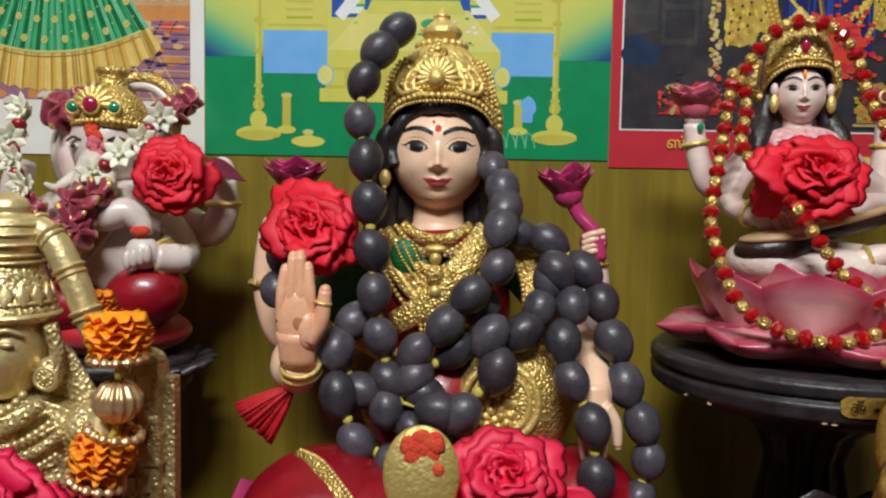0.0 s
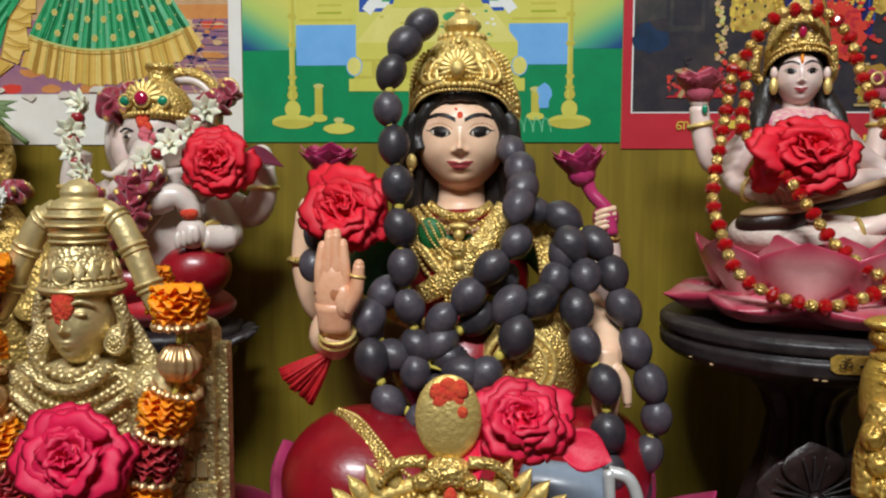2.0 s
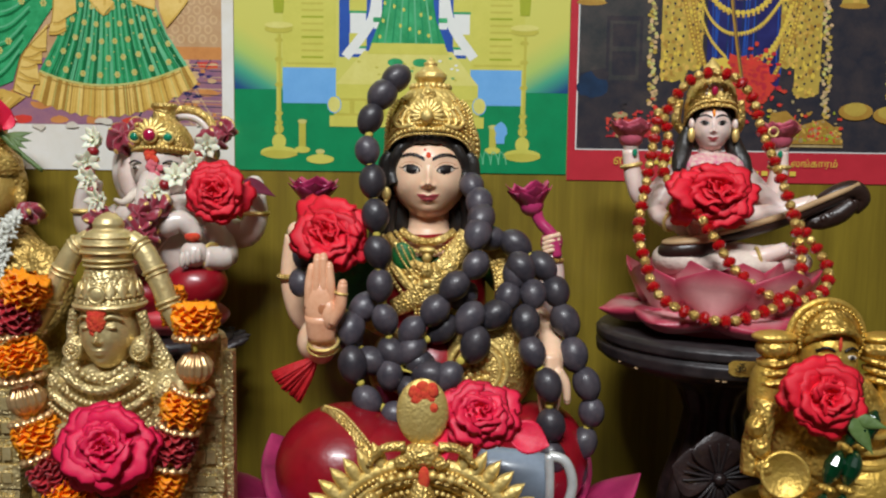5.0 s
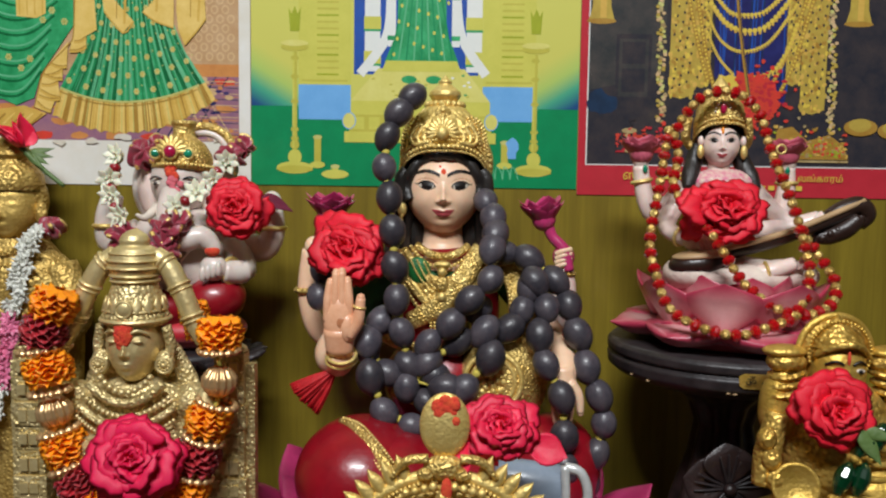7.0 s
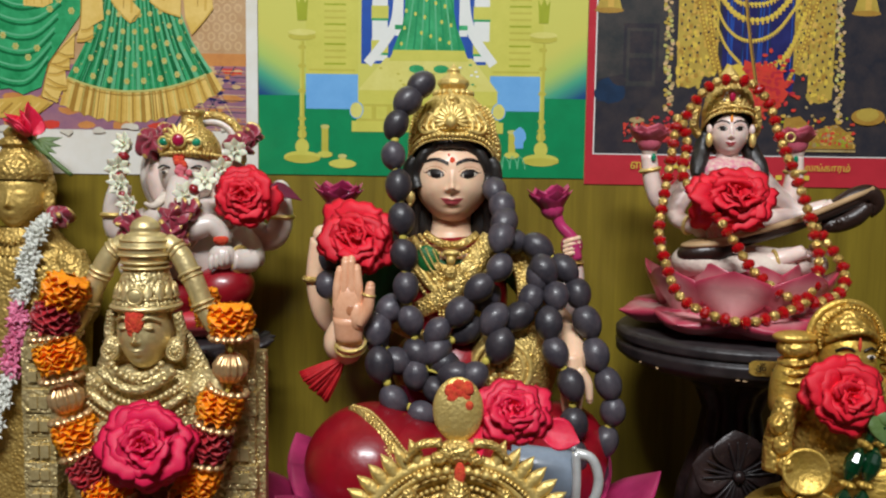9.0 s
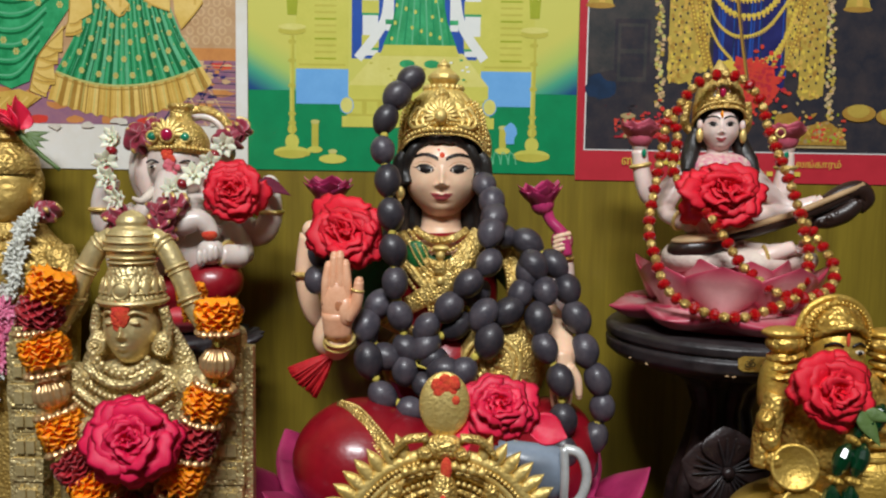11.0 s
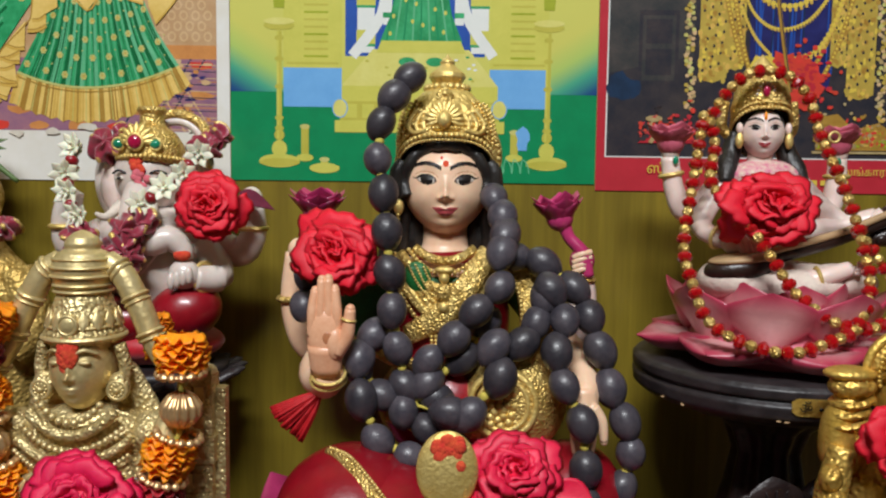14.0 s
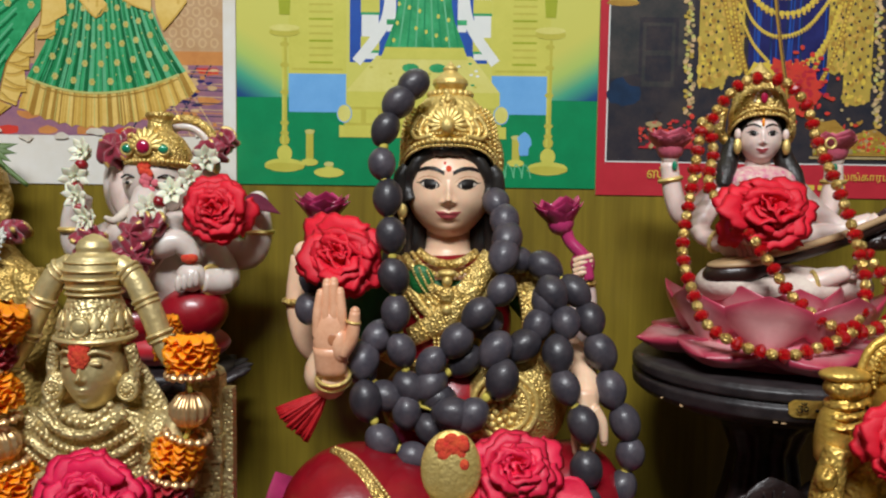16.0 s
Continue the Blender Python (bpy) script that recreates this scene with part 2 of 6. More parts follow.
# ---------------------------------------------------------------- shaping tools (millimetres)
class Clay:
    """Gathers surfaces, tubes, balls and petals, in millimetres, into one mesh with several materials."""

    def __init__(self):
        self.v, self.f, self.m, self.c, self.mats = [], [], [], [], []

    def slot(self, mat):
        if mat not in self.mats:
            self.mats.append(mat)
        return self.mats.index(mat)

    def grid(self, fn, nu, nv, mat, wrap=True, tint=None):
        """fn(u, v) -> point, u and v from 0 to 1; wrap closes it along u. mat: a name, or a function of (u, v)."""
        start, cols = len(self.v), nu if wrap else nu + 1
        for j in range(nv + 1):
            for i in range(cols):
                self.v.append(fn(i / nu, j / nv))
                self.c.append(tint(i / nu, j / nv) if tint else (1, 1, 1))
        for j in range(nv):
            for i in range(nu):
                a, b = start + j * cols + i, start + j * cols + (i + 1) % cols
                self.f.append((a, b, b + cols, a + cols))
                self.m.append(self.slot(mat if isinstance(mat, str) else mat((i + 0.5) / nu, (j + 0.5) / nv)))

    def ball(self, c, r, mat, rot=None, n=20, k=None):
        r = (r, r, r) if isinstance(r, (int, float)) else r
        turn = Euler([radians(a) for a in rot]).to_matrix() if rot else None
        c = Vector(c)

        def fn(u, v):
            a, b = 2 * math.pi * u, math.pi * (v - 0.5)
            p = Vector((r[0] * math.cos(a) * math.cos(b), r[1] * math.sin(a) * math.cos(b), r[2] * math.sin(b)))
            return tuple(c + (turn @ p if turn else p))
        self.grid(fn, n, k or max(6, n * 2 // 3), mat)

    def lathe(self, c, profile, mat, n=40, squash=1.0, ripple=0, depth=0.0, droop=0.0):
        """profile: (radius, height) pairs upwards, heights in the world; ripple lobes of that depth round it;
        droop lowers the rim towards the back."""
        prof, out = profile, []
        for (r0, z0), (r1, z1) in zip(prof, prof[1:]):
            out += [(r0 + (r1 - r0) * s / 4, z0 + (z1 - z0) * s / 4) for s in range(4)]
        out.append(prof[-1])

        def fn(u, v):
            r, z = out[min(len(out) - 1, round(v * (len(out) - 1)))]
            a = 2 * math.pi * u
            r *= 1 + depth * math.cos(ripple * a)
            sag = droop * (1 + math.sin(a)) / 2 * (prof[-1][1] - z) / (prof[-1][1] - prof[0][1])
            return (c[0] + r * math.cos(a), c[1] + r * squash * math.sin(a), z - sag)
        self.grid(fn, n, len(out) - 1, mat)

    def tube(self, pts, radii, mat, n=10, steps=5, flat=1.0, side=None):
        pts = smooth_line(pts, steps)
        m = len(pts) - 1
        rad = radii if isinstance(radii, (list, tuple)) else (radii, radii)
        tang = [(pts[min(i + 1, m)] - pts[max(i - 1, 0)]).normalized() for i in range(m + 1)]
        ref = Vector(side) if side else Vector((0, -1, 0.13))

        def fn(u, v):
            i = min(m + 2, max(0, round(v * (m + 2))))
            j = min(m, max(0, i - 1))
            s = j / m * (len(rad) - 1)
            k = min(int(s), len(rad) - 2)
            r = rad[k] + (rad[k + 1] - rad[k]) * (s - k)
            if i == 0 or i == m + 2:
                r *= 0.02
            t = tang[j]
            e = t.cross(ref).normalized()
            g = e.cross(t)
            a = 2 * math.pi * u
            return tuple(pts[j] + e * (r * math.cos(a)) + g * (r * flat * math.sin(a)))
        self.grid(fn, n, m + 2, mat)

    def box(self, lo, hi, mat):
        """A block with faces of their own, so that its edges stay crisp."""
        P = [(x, y, z) for x in (lo[0], hi[0]) for y in (lo[1], hi[1]) for z in (lo[2], hi[2])]
        for q in ((0, 1, 3, 2), (4, 6, 7, 5), (0, 4, 5, 1), (2, 3, 7, 6), (0, 2, 6, 4), (1, 5, 7, 3)):
            s = len(self.v)
            self.v += [P[i] for i in q]
            self.c += [(1, 1, 1)] * 4
            self.f.append((s, s + 1, s + 2, s + 3))
            self.m.append(self.slot(mat))

    def ring(self, c, r, w, mat, axis=(0, 0, 1), n=24, squash=1.0):
        q = Vector((0, 0, 1)).rotation_difference(Vector(axis)).to_matrix()

        def fn(u, v):
            a, b = 2 * math.pi * u, 2 * math.pi * v
            return tuple(Vector(c) + q @ Vector(((r + w * math.cos(b)) * math.cos(a), (r + w * math.cos(b)) * math.sin(a) * squash, w * math.sin(b))))
        self.grid(fn, n, 8, mat)

    def beads(self, pts, r, mat, gap=2.0, n=8):
        line = smooth_line(pts, 8)
        for p in spaced(line, r * gap):
            self.ball(p, r, mat, n=n, k=5)

    def blade(self, base, way, face, length, width, thick, mat, curl=0.0, cup=0.0, full=0.6, tip=0.0, n=10, k=9, tint=None):
        """A petal: grows from base along way, shows its inside to face, bends towards face by curl."""
        way, face = Vector(way).normalized(), Vector(face)
        face = (face - way * face.dot(way)).normalized()
        side, base = way.cross(face), Vector(base)

        def fn(u, v):
            w = max(0.02, math.sin(math.pi * min(1, v ** full * 0.97 + 0.03)) + tip * (1 - v) * 0.3) * width / 2
            if tip and v < 0.5:
                w = max(w, width / 2 * tip)
            a = 2 * math.pi * u
            x = math.cos(a)
            lift = curl * length * v * v + cup * width * x * x * math.sin(math.pi * min(1, v + 0.1)) + thick * 0.5 * math.sin(a) * min(1, 4 * (1.02 - v))
            return tuple(base + way * (length * v) + side * (w * x) + face * lift)
        self.grid(fn, n, k, mat, tint=tint)

    def build(self, name, origin=(0, 0, 0), parent=None, smooth=True):
        o = Vector(origin)
        me = bpy.data.meshes.new(name)
        me.from_pydata([((p[0] - o.x) / 1000, (p[1] - o.y) / 1000, (p[2] - o.z) / 1000) for p in self.v], [], self.f)
        for s in self.mats:
            me.materials.append(MATS[s])
        me.polygons.foreach_set("material_index", self.m)
        me.polygons.foreach_set("use_smooth", [smooth] * len(self.f))
        if "lotus_painted" in self.mats:
            at = me.color_attributes.new("paint", "FLOAT_COLOR", "POINT")
            at.data.foreach_set("color", [x for c in self.c for x in (*c, 1.0)])
        ob = new(name, me)
        ob.location = o / 1000
        if parent:
            ob.parent = parent
        return ob


def smooth_line(pts, steps):
    pts = [Vector(p) for p in pts]
    if steps < 2 or len(pts) < 3:
        return pts if len(pts) > 2 else [pts[0].lerp(pts[1], i / 4) for i in range(5)]
    out = []
    for i in range(len(pts) - 1):
        a, b, c, d = pts[max(i - 1, 0)], pts[i], pts[i + 1], pts[min(i + 2, len(pts) - 1)]
        for s in range(steps):
            t = s / steps
            out.append(0.5 * (2 * b + (c - a) * t + (2 * a - 5 * b + 4 * c - d) * t * t + (3 * b - a - 3 * c + d) * t ** 3))
    return out + [pts[-1]]


def spaced(line, gap):
    out, left = [line[0]], gap
    for a, b in zip(line, line[1:]):
        d, at = (b - a).length, 0.0
        while d - at >= left:
            at += left
            out.append(a.lerp(b, at / d))
            left = gap
        left -= d - at
    return out


def thing(name, place, label, category, group=""):
    ob = new(name)
    ob.empty_display_size = 0.01
    ob.location = Vector(place) / 1000
    return tagged(ob, label, category, group)


def piece(name, mesh, parent, place, turn=None, scale=(1, 1, 1)):
    """A part on shared mesh data, at a place given in millimetres of the world."""
    ob = new(name, mesh)
    ob.parent = parent
    m = Matrix.Translation(Vector(place) / 1000 - parent.location) @ (turn or Matrix()) @ Matrix.Diagonal((*scale, 1))
    ob.matrix_basis = m
    return ob


def mesh_of(clay, name, smooth=True):
    ob = clay.build(name, smooth=smooth)
    me = ob.data
    bpy.data.objects.remove(ob)
    return me


def along(way):
    """The turn that lays z along way."""
    return Vector((0, 0, 1)).rotation_difference(Vector(way)).to_matrix().to_4x4()


def bump1(x, w):
    return math.exp(-(x / w) ** 2)


def face_head(clay, c, r, skin, painted, nu=210, nv=180, turn=0.0):
    """A statue's head, facing -y: nose, lips, eyes and brows modelled; painted picks out the features in colour."""
    cx, cy, cz = c
    rx, ry, rz = r

    def raw(u, v):
        w = 2 * u - 1
        a, b = math.pi * (0.42 * w + 0.58 * w ** 3), math.pi * (v - 0.5)
        return math.sin(a) * math.cos(b), -math.cos(a) * math.cos(b), math.sin(b)

    def fn(u, v):
        x, y, z = raw(u, v)
        front = max(0.0, -y)
        low = max(0.0, -z)
        wide = 1 + 0.05 * bump1(z + 0.45, 0.3)
        y *= 1 + 0.42 * low ** 3
        push = 0.0
        if front > 0.15:
            ramp = min(1.0, max(0.0, (0.16 - z) / 0.42))
            push += 0.13 * bump1(x, 0.075) * ramp * (z > -0.45) * bump1(min(0.0, z + 0.26), 0.06)
            push += 0.14 * bump1(x, 0.1) * bump1(z + 0.29, 0.08)
            push += 0.07 * (bump1(x - 0.13, 0.06) + bump1(x + 0.13, 0.06)) * bump1(z + 0.32, 0.055)
            push += 0.07 * bump1(x, 0.19) * bump1(z + 0.535, 0.04) + 0.075 * bump1(x, 0.15) * bump1(z + 0.625, 0.045)
            push += 0.03 * bump1(x, 0.3) * bump1(z + 0.58, 0.12) - 0.03 * bump1(x, 0.2) * bump1(z + 0.72, 0.04)
            push += 0.09 * bump1(x, 0.22) * bump1(z + 0.85, 0.12)
            for s in (-1, 1):
                push += 0.07 * bump1(x - s * 0.46, 0.26) * bump1(z + 0.34, 0.24)
                push -= 0.07 * bump1(x - s * 0.4, 0.24) * bump1(z - 0.1, 0.15)
                push += 0.075 * bump1(x - s * 0.42, 0.17) * bump1(z - 0.06, 0.08)
                push += 0.03 * bump1(x - s * 0.45, 0.26) * bump1(z - 0.36, 0.06)
        px, py = rx * x * wide, ry * y - ry * push * front
        return (cx + px * math.cos(turn) - py * math.sin(turn), cy + px * math.sin(turn) + py * math.cos(turn), cz + rz * (z - 0.13 * (max(0.0, -z - 0.45) / 0.55) ** 2))

    def paint(u, v):
        x, y, z = raw(u, v)
        if y > -0.25 or not painted:
            return skin
        s = abs(x)
        if z > 0.66 - 0.8 * s ** 3:
            return "hair_black"
        ex, ez = (s - 0.43) / 0.24, (z - 0.05 - 0.025 * (s - 0.43) / 0.24) / 0.1
        lid = 1 - abs(ex) ** 2.2
        if abs(ex) < 1 and abs(ez) < lid:
            if (ex * 0.24) ** 2 + (ez * 0.1 - 0.012) ** 2 < 0.02:
                return "ink_black"
            return "ink_black" if ez > lid - 0.3 or ez < 0.14 - lid or ex < -0.72 else "eye_white"
        if -0.9 < ex < 1.3 and 0 <= ez - max(0, lid) < 0.25:
            return "ink_black"
        if abs(ex) < 1.15 and 0.9 + lid * 0.75 < ez < 1.06 + lid * 0.75:
            return "lid_tan"
        bx = (s - 0.47) / 0.37
        arc = 0.27 + 0.12 * (1 - (bx - 0.05) ** 2) - 0.02 * bx
        if abs(bx) < 1 and abs(z - arc) < 0.045 * (1 - 0.7 * max(0, bx) ** 2):
            return "ink_black"
        top = -0.51 - 0.03 * bump1(s, 0.05) + 0.12 * s * s
        if s < 0.29 and -0.68 + 2.1 * s * s < z < top:
            return "lip_red"
        if x * x + (z - 0.38) ** 2 < 0.0046 or (x + 0.09) ** 2 + (z - 0.5) ** 2 < 0.001:
            return "kumkum"
        return skin
    clay.grid(fn, nu, nv, paint)


def dome_crown(clay, cx, cy, prof, mat, sag=8.0, relief=0.02, lobes=22, rows=5, nu=220, nv=66):
    """A chased metal crown: an upright dome whose rim arches over the brow and drops at the sides and back."""
    m = len(prof) - 1

    def fn(u, v):
        i = min(int(v * m), m - 1)
        f = v * m - i
        r = prof[i][0] + (prof[i + 1][0] - prof[i][0]) * f
        z = prof[i][1] + (prof[i + 1][1] - prof[i][1]) * f
        a = 2 * math.pi * u
        side = min(1.0, 1 + math.sin(a))
        leaf = abs(math.sin(lobes * a / 2 + 0.5 * math.pi * (int(v * rows) % 2)))
        scale = math.sin(math.pi * ((v * rows) % 1.0))
        curl = math.sin(lobes * 0.5 * a + 5 * math.sin(8 * v)) * math.sin(17 * v + 3 * math.cos(7 * a))
        r *= 1 + relief * (1.2 * (leaf ** 0.6) * scale ** 0.5 - 0.6 + 0.6 * curl) * min(1, 12 * v) * min(1, 6 * (1 - v))
        return (cx + r * math.cos(a), cy + r * math.sin(a), z - sag * side ** 1.5 * (1 - v) ** 1.3)
    clay.grid(fn, nu, nv, mat)


def open_hand(clay, wrist, mat, up=1, size=1.0):
    """A flat hand showing its palm to -y, fingers together, up (1) or down (-1)."""
    x, y, z = wrist
    k = size
    clay.ball((x, y, z + up * 12 * k), (8.4 * k, 4.6 * k, 14 * k), mat, n=26)
    clay.ball((x + 4.5 * k, y - 1.5 * k, z + up * 9 * k), (5 * k, 4 * k, 8 * k), mat, n=18)
    clay.tube([(x, y + 2, z - up * 6 * k), (x, y, z + up * 8 * k)], (7 * k, 8.4 * k), mat, 18, flat=0.6)
    for dx, h in ((-5.9, 13), (-2.1, 18), (1.7, 18.5), (5.3, 14)):
        tip = Vector((x + dx * 0.78 * k, y + 0.6, z + up * (20 + h) * k))
        clay.tube([(x + dx * k, y, z + up * 12 * k), (x + dx * 0.95 * k, y - 0.6, z + up * 24 * k), tip], (2.7 * k, 2.6 * k, 2.1 * k), mat, 12)
        clay.ball(tip, 2.05 * k, mat, n=12)
    tip = Vector((x + 11.6 * k, y - 2, z + up * 25 * k))
    clay.tube([(x + 5 * k, y - 1, z + up * 5 * k), (x + 10 * k, y - 2, z + up * 13 * k), tip], (4 * k, 3.4 * k, 2.4 * k), mat, 12)
    clay.ball(tip, 2.35 * k, mat, n=12)


def lotus_bud(clay, c, r, h, mat, n=9, way=(0, 0, 1)):
    """An open lotus cup of broad round petals, r wide at its rim and h high."""
    q = along(way).to_3x3()
    clay.ball(Vector(c) + q @ Vector((0, 0, h * 0.3)), r * 0.55, mat, n=14)
    for ring, (open_, hh) in enumerate(((1.0, 0.92), (0.75, 1.05), (0.4, 1.0))):
        for i in range(n - 2 * ring):
            a = 2 * math.pi * (i + 0.5 * ring) / (n - 2 * ring)
            e = Vector((math.cos(a), math.sin(a), 0))
            d = q @ (e * (open_ * 0.75 * r / h) + Vector((0, 0, 1)))
            clay.blade(Vector(c) + q @ (e * r * 0.2), d, q @ (Vector((0, 0, 0.5)) - e), h * hh * (1 + 0.1 * math.sin(3 * i)), r * 1.05, 1.8, mat, curl=-0.16, cup=0.2, full=1.5, n=12, k=10)


def petal_mesh(layer, rim, h, wrap, roll):
    """One broad rose petal round the z axis, unit size: cupped, its rim rolled outwards, with real thickness."""
    nu, nv, pts, faces = 16, 11, [], []
    rnd = random.Random(layer * 7 + 1)
    ph = rnd.random() * 6
    for s in (0.0, 0.01):
        for j in range(nv + 1):
            for i in range(nu + 1):
                u, v = 2 * i / nu - 1, j / nv
                a = u * wrap * (0.3 + 0.7 * math.sin(min(1, v * 1.2) * math.pi / 2))
                edge = 1 - 0.16 * u * u - 0.1 * u ** 6 + 0.05 * bump1(u - 0.15, 0.22)
                curl = max(0.0, v - 0.7) / 0.3
                r = rim * (0.2 + 0.8 * v ** 0.8) + roll * curl ** 2 + (0.05 * math.sin(3 * u + ph) + 0.035 * math.sin(8 * u - 2 * v + 2 * ph) + 0.015 * math.sin(17 * u + 4 * v)) * v * v + s - 0.02 * abs(u) ** 3
                z = h * math.sin(min(1, v * 1.08) * math.pi / 2) * edge - roll * 0.75 * curl ** 2.5
                pts.append((r * math.cos(a), r * math.sin(a), z))
    n1 = (nu + 1) * (nv + 1)
    for j in range(nv):
        for i in range(nu):
            a = j * (nu + 1) + i
            faces.append((a, a + nu + 1, a + nu + 2, a + 1))
            faces.append((n1 + a, n1 + a + 1, n1 + a + nu + 2, n1 + a + nu + 1))
    rims = [i for i in range(nu + 1)], [nv * (nu + 1) + i for i in range(nu + 1)], [j * (nu + 1) for j in range(nv + 1)], [j * (nu + 1) + nu for j in range(nv + 1)]
    for k, line in enumerate(rims):
        for a, b in zip(line, line[1:]):
            faces.append((a, b, b + n1, a + n1) if k in (0, 3) else (b, a, a + n1, b + n1))
    me = bpy.data.meshes.new("petal")
    me.from_pydata(pts, [], faces)
    me.polygons.foreach_set("use_smooth", [True] * len(faces))
    return me


PETALS = {}


def rose(place, axis, radius, mat, label, spin=0.0, squash=(1, 1), open_=1.0, layers=7, lean=0.0):
    """A rose head of single petals, opening along axis; squash: its spread across and up."""
    root = thing("rose", place, label, "flower", "roses on the statues")
    q = along(axis)
    slope = Matrix.Rotation(radians(lean), 4, "Y")
    flat = slope @ Matrix.Diagonal((squash[0], 1, squash[1], 1)) @ slope.inverted()
    rnd = random.Random(round(place[0] * 7 + place[2]))
    for k in range(layers):
        key = (mat, k)
        if key not in PETALS:
            f = k / 6
            PETALS[key] = petal_mesh(k, 0.09 + 0.78 * f ** 1.1, 0.56 - 0.1 * f - 0.3 * f ** 3, 1.5 - 0.85 * f, 0.015 + 0.08 * f)
            PETALS[key].materials.append(MATS[mat])
        n = (3, 3, 4, 5, 5, 6, 7)[k]
        for i in range(n):
            a = spin + 2.4 * k + 2 * math.pi * i / n + rnd.uniform(-0.28, 0.28)
            tilt = Matrix.Rotation(rnd.uniform(-0.16, 0.22), 4, (0, 1, 0)) @ Matrix.Rotation(rnd.uniform(-0.22, 0.22), 4, "X")
            s = radius / 1000 * rnd.uniform(0.86, 1.06)
            m = flat @ q @ Matrix.Rotation(a, 4, "Z") @ tilt @ Matrix.Diagonal((s, s, s * open_, 1))
            ob = new("petal", PETALS[key])
            ob.parent = root
            ob.matrix_basis = m
    core = Clay()
    core.ball((0, 0, 0), (0.42, 0.42, 0.34), mat, n=12)
    core.v = [(p[0] * radius, p[1] * radius, p[2] * radius) for p in core.v]
    cup = core.build("calyx", parent=root)
    cup.matrix_basis = flat @ q
    return root


# ---------------------------------------------------------------- the room and the altar's back wall
def slab(name, lo, hi, mat, label):
    c = Clay()
    (x0, y0, z0), (x1, y1, z1) = lo, hi
    P = [(x, y, z) for x in (x0, x1) for y in (y0, y1) for z in (z0, z1)]
    c.v, c.c = P, [(1, 1, 1)] * 8
    c.f = [(0, 1, 3, 2), (4, 6, 7, 5), (0, 4, 5, 1), (2, 3, 7, 6), (0, 2, 6, 4), (1, 5, 7, 3)]
    c.m = [c.slot(mat)] * 6
    ob = c.build(name, origin=(0, 0, 0), smooth=False)
    return tagged(ob, label, name.split("_")[0], kind="structure")


slab("wall_north", (-1600, 427, -900), (1600, 500, 1600), "wall_laminate", "olive brown wood-grain laminate panel behind the altar")
# Unseen room shell, added to close the place; its tone limits bounced light.
slab("wall_south", (-1600, -2500, -900), (1600, -2400, 1600), "bounce_grey", "unseen room wall, grey set to limit bounced light")
slab("wall_west", (-1700, -2400, -900), (-1600, 500, 1600), "bounce_grey", "unseen room wall, grey set to limit bounced light")
slab("wall_east", (1600, -2400, -900), (1700, 500, 1600), "bounce_grey", "unseen room wall, grey set to limit bounced light")
slab("ceiling", (-1700, -2500, 1600), (1700, 500, 1700), "bounce_grey", "unseen room ceiling, grey set to limit bounced light")
slab("floor", (-1600, -2400, -1000), (1600, 500, -900), "table_wood", "unseen dark brown floor of the assumed room")
shelf = slab("altar_shelf", (-700, 90, -30), (700, 426, 0), "table_wood", "dark brown wooden altar shelf under the statues")


# ---------------------------------------------------------------- posters
class Print:
    """Flat printed shapes on a sheet, in millimetres of the wall, each layer a hair above the last."""

    def __init__(self, y):
        self.y, self.clay = y, Clay()

    def poly(self, pts, ink, layer):
        c = self.clay
        s = len(c.v)
        c.v += [(x, self.y - 0.012 * layer - 0.0003 * len(c.f), z) for x, z in pts]
        c.c += [(1, 1, 1)] * len(pts)
        c.f.append(tuple(range(s, s + len(pts))))
        c.m.append(c.slot(ink))

    def rect(self, x0, z0, x1, z1, ink, layer):
        self.poly([(x0, z0), (x1, z0), (x1, z1), (x0, z1)], ink, layer)

    def disc(self, x, z, rx, rz, ink, layer, n=20, wob=0.0, seed=0):
        r = random.Random(seed)
        k = [1 + r.uniform(-wob, wob) for _ in range(n)]
        self.poly([(x + rx * k[i] * math.cos(2 * math.pi * i / n), z + rz * k[i] * math.sin(2 * math.pi * i / n)) for i in range(n)], ink, layer)

    def stroke(self, pts, w, ink, layer, steps=6):
        line = smooth_line([(x, 0, z) for x, z in pts], steps)
        left, right = [], []
        for i, p in enumerate(line):
            t = (line[min(i + 1, len(line) - 1)] - line[max(i - 1, 0)]).normalized()
            left.append((p.x - t.z * w / 2, p.z + t.x * w / 2))
            right.append((p.x + t.z * w / 2, p.z - t.x * w / 2))
        for i in range(len(line) - 1):
            self.poly([left[i], left[i + 1], right[i + 1], right[i]], ink, layer)

    def dots(self, pts, r, gap, ink, layer, n=6):
        for p in spaced(smooth_line([(x, 0, z) for x, z in pts], 6), gap):
            self.disc(p.x, p.z, r, r, ink, layer, n)


def poster(name, x0, z0, x1, z1, label, ink="paper_white", curl=0.0):
    sheet = Clay()
    y = 426.6
    sheet.v = [(x, q, z) for x in (x0, x1) for q in (y - 0.4, y + 0.3) for z in (z0, z1)]
    sheet.c = [(1, 1, 1)] * 8
    sheet.f = [(0, 4, 5, 1), (0, 1, 3, 2), (4, 6, 7, 5), (2, 3, 7, 6), (0, 2, 6, 4), (1, 5, 7, 3)]
    sheet.m = [sheet.slot(ink)] + [sheet.slot("paper_white")] * 5
    ob = sheet.build(name, origin=((x0 + x1) / 2, y, z0), smooth=False)
    return tagged(ob, label, "poster", "posters on the wall"), Print(y - 0.5)


def printed(pr, ob):
    o = ob.location * 1000
    p = pr.clay.build("print", origin=o, smooth=False)
    p.parent = ob
    p.location = (0, 0, 0)


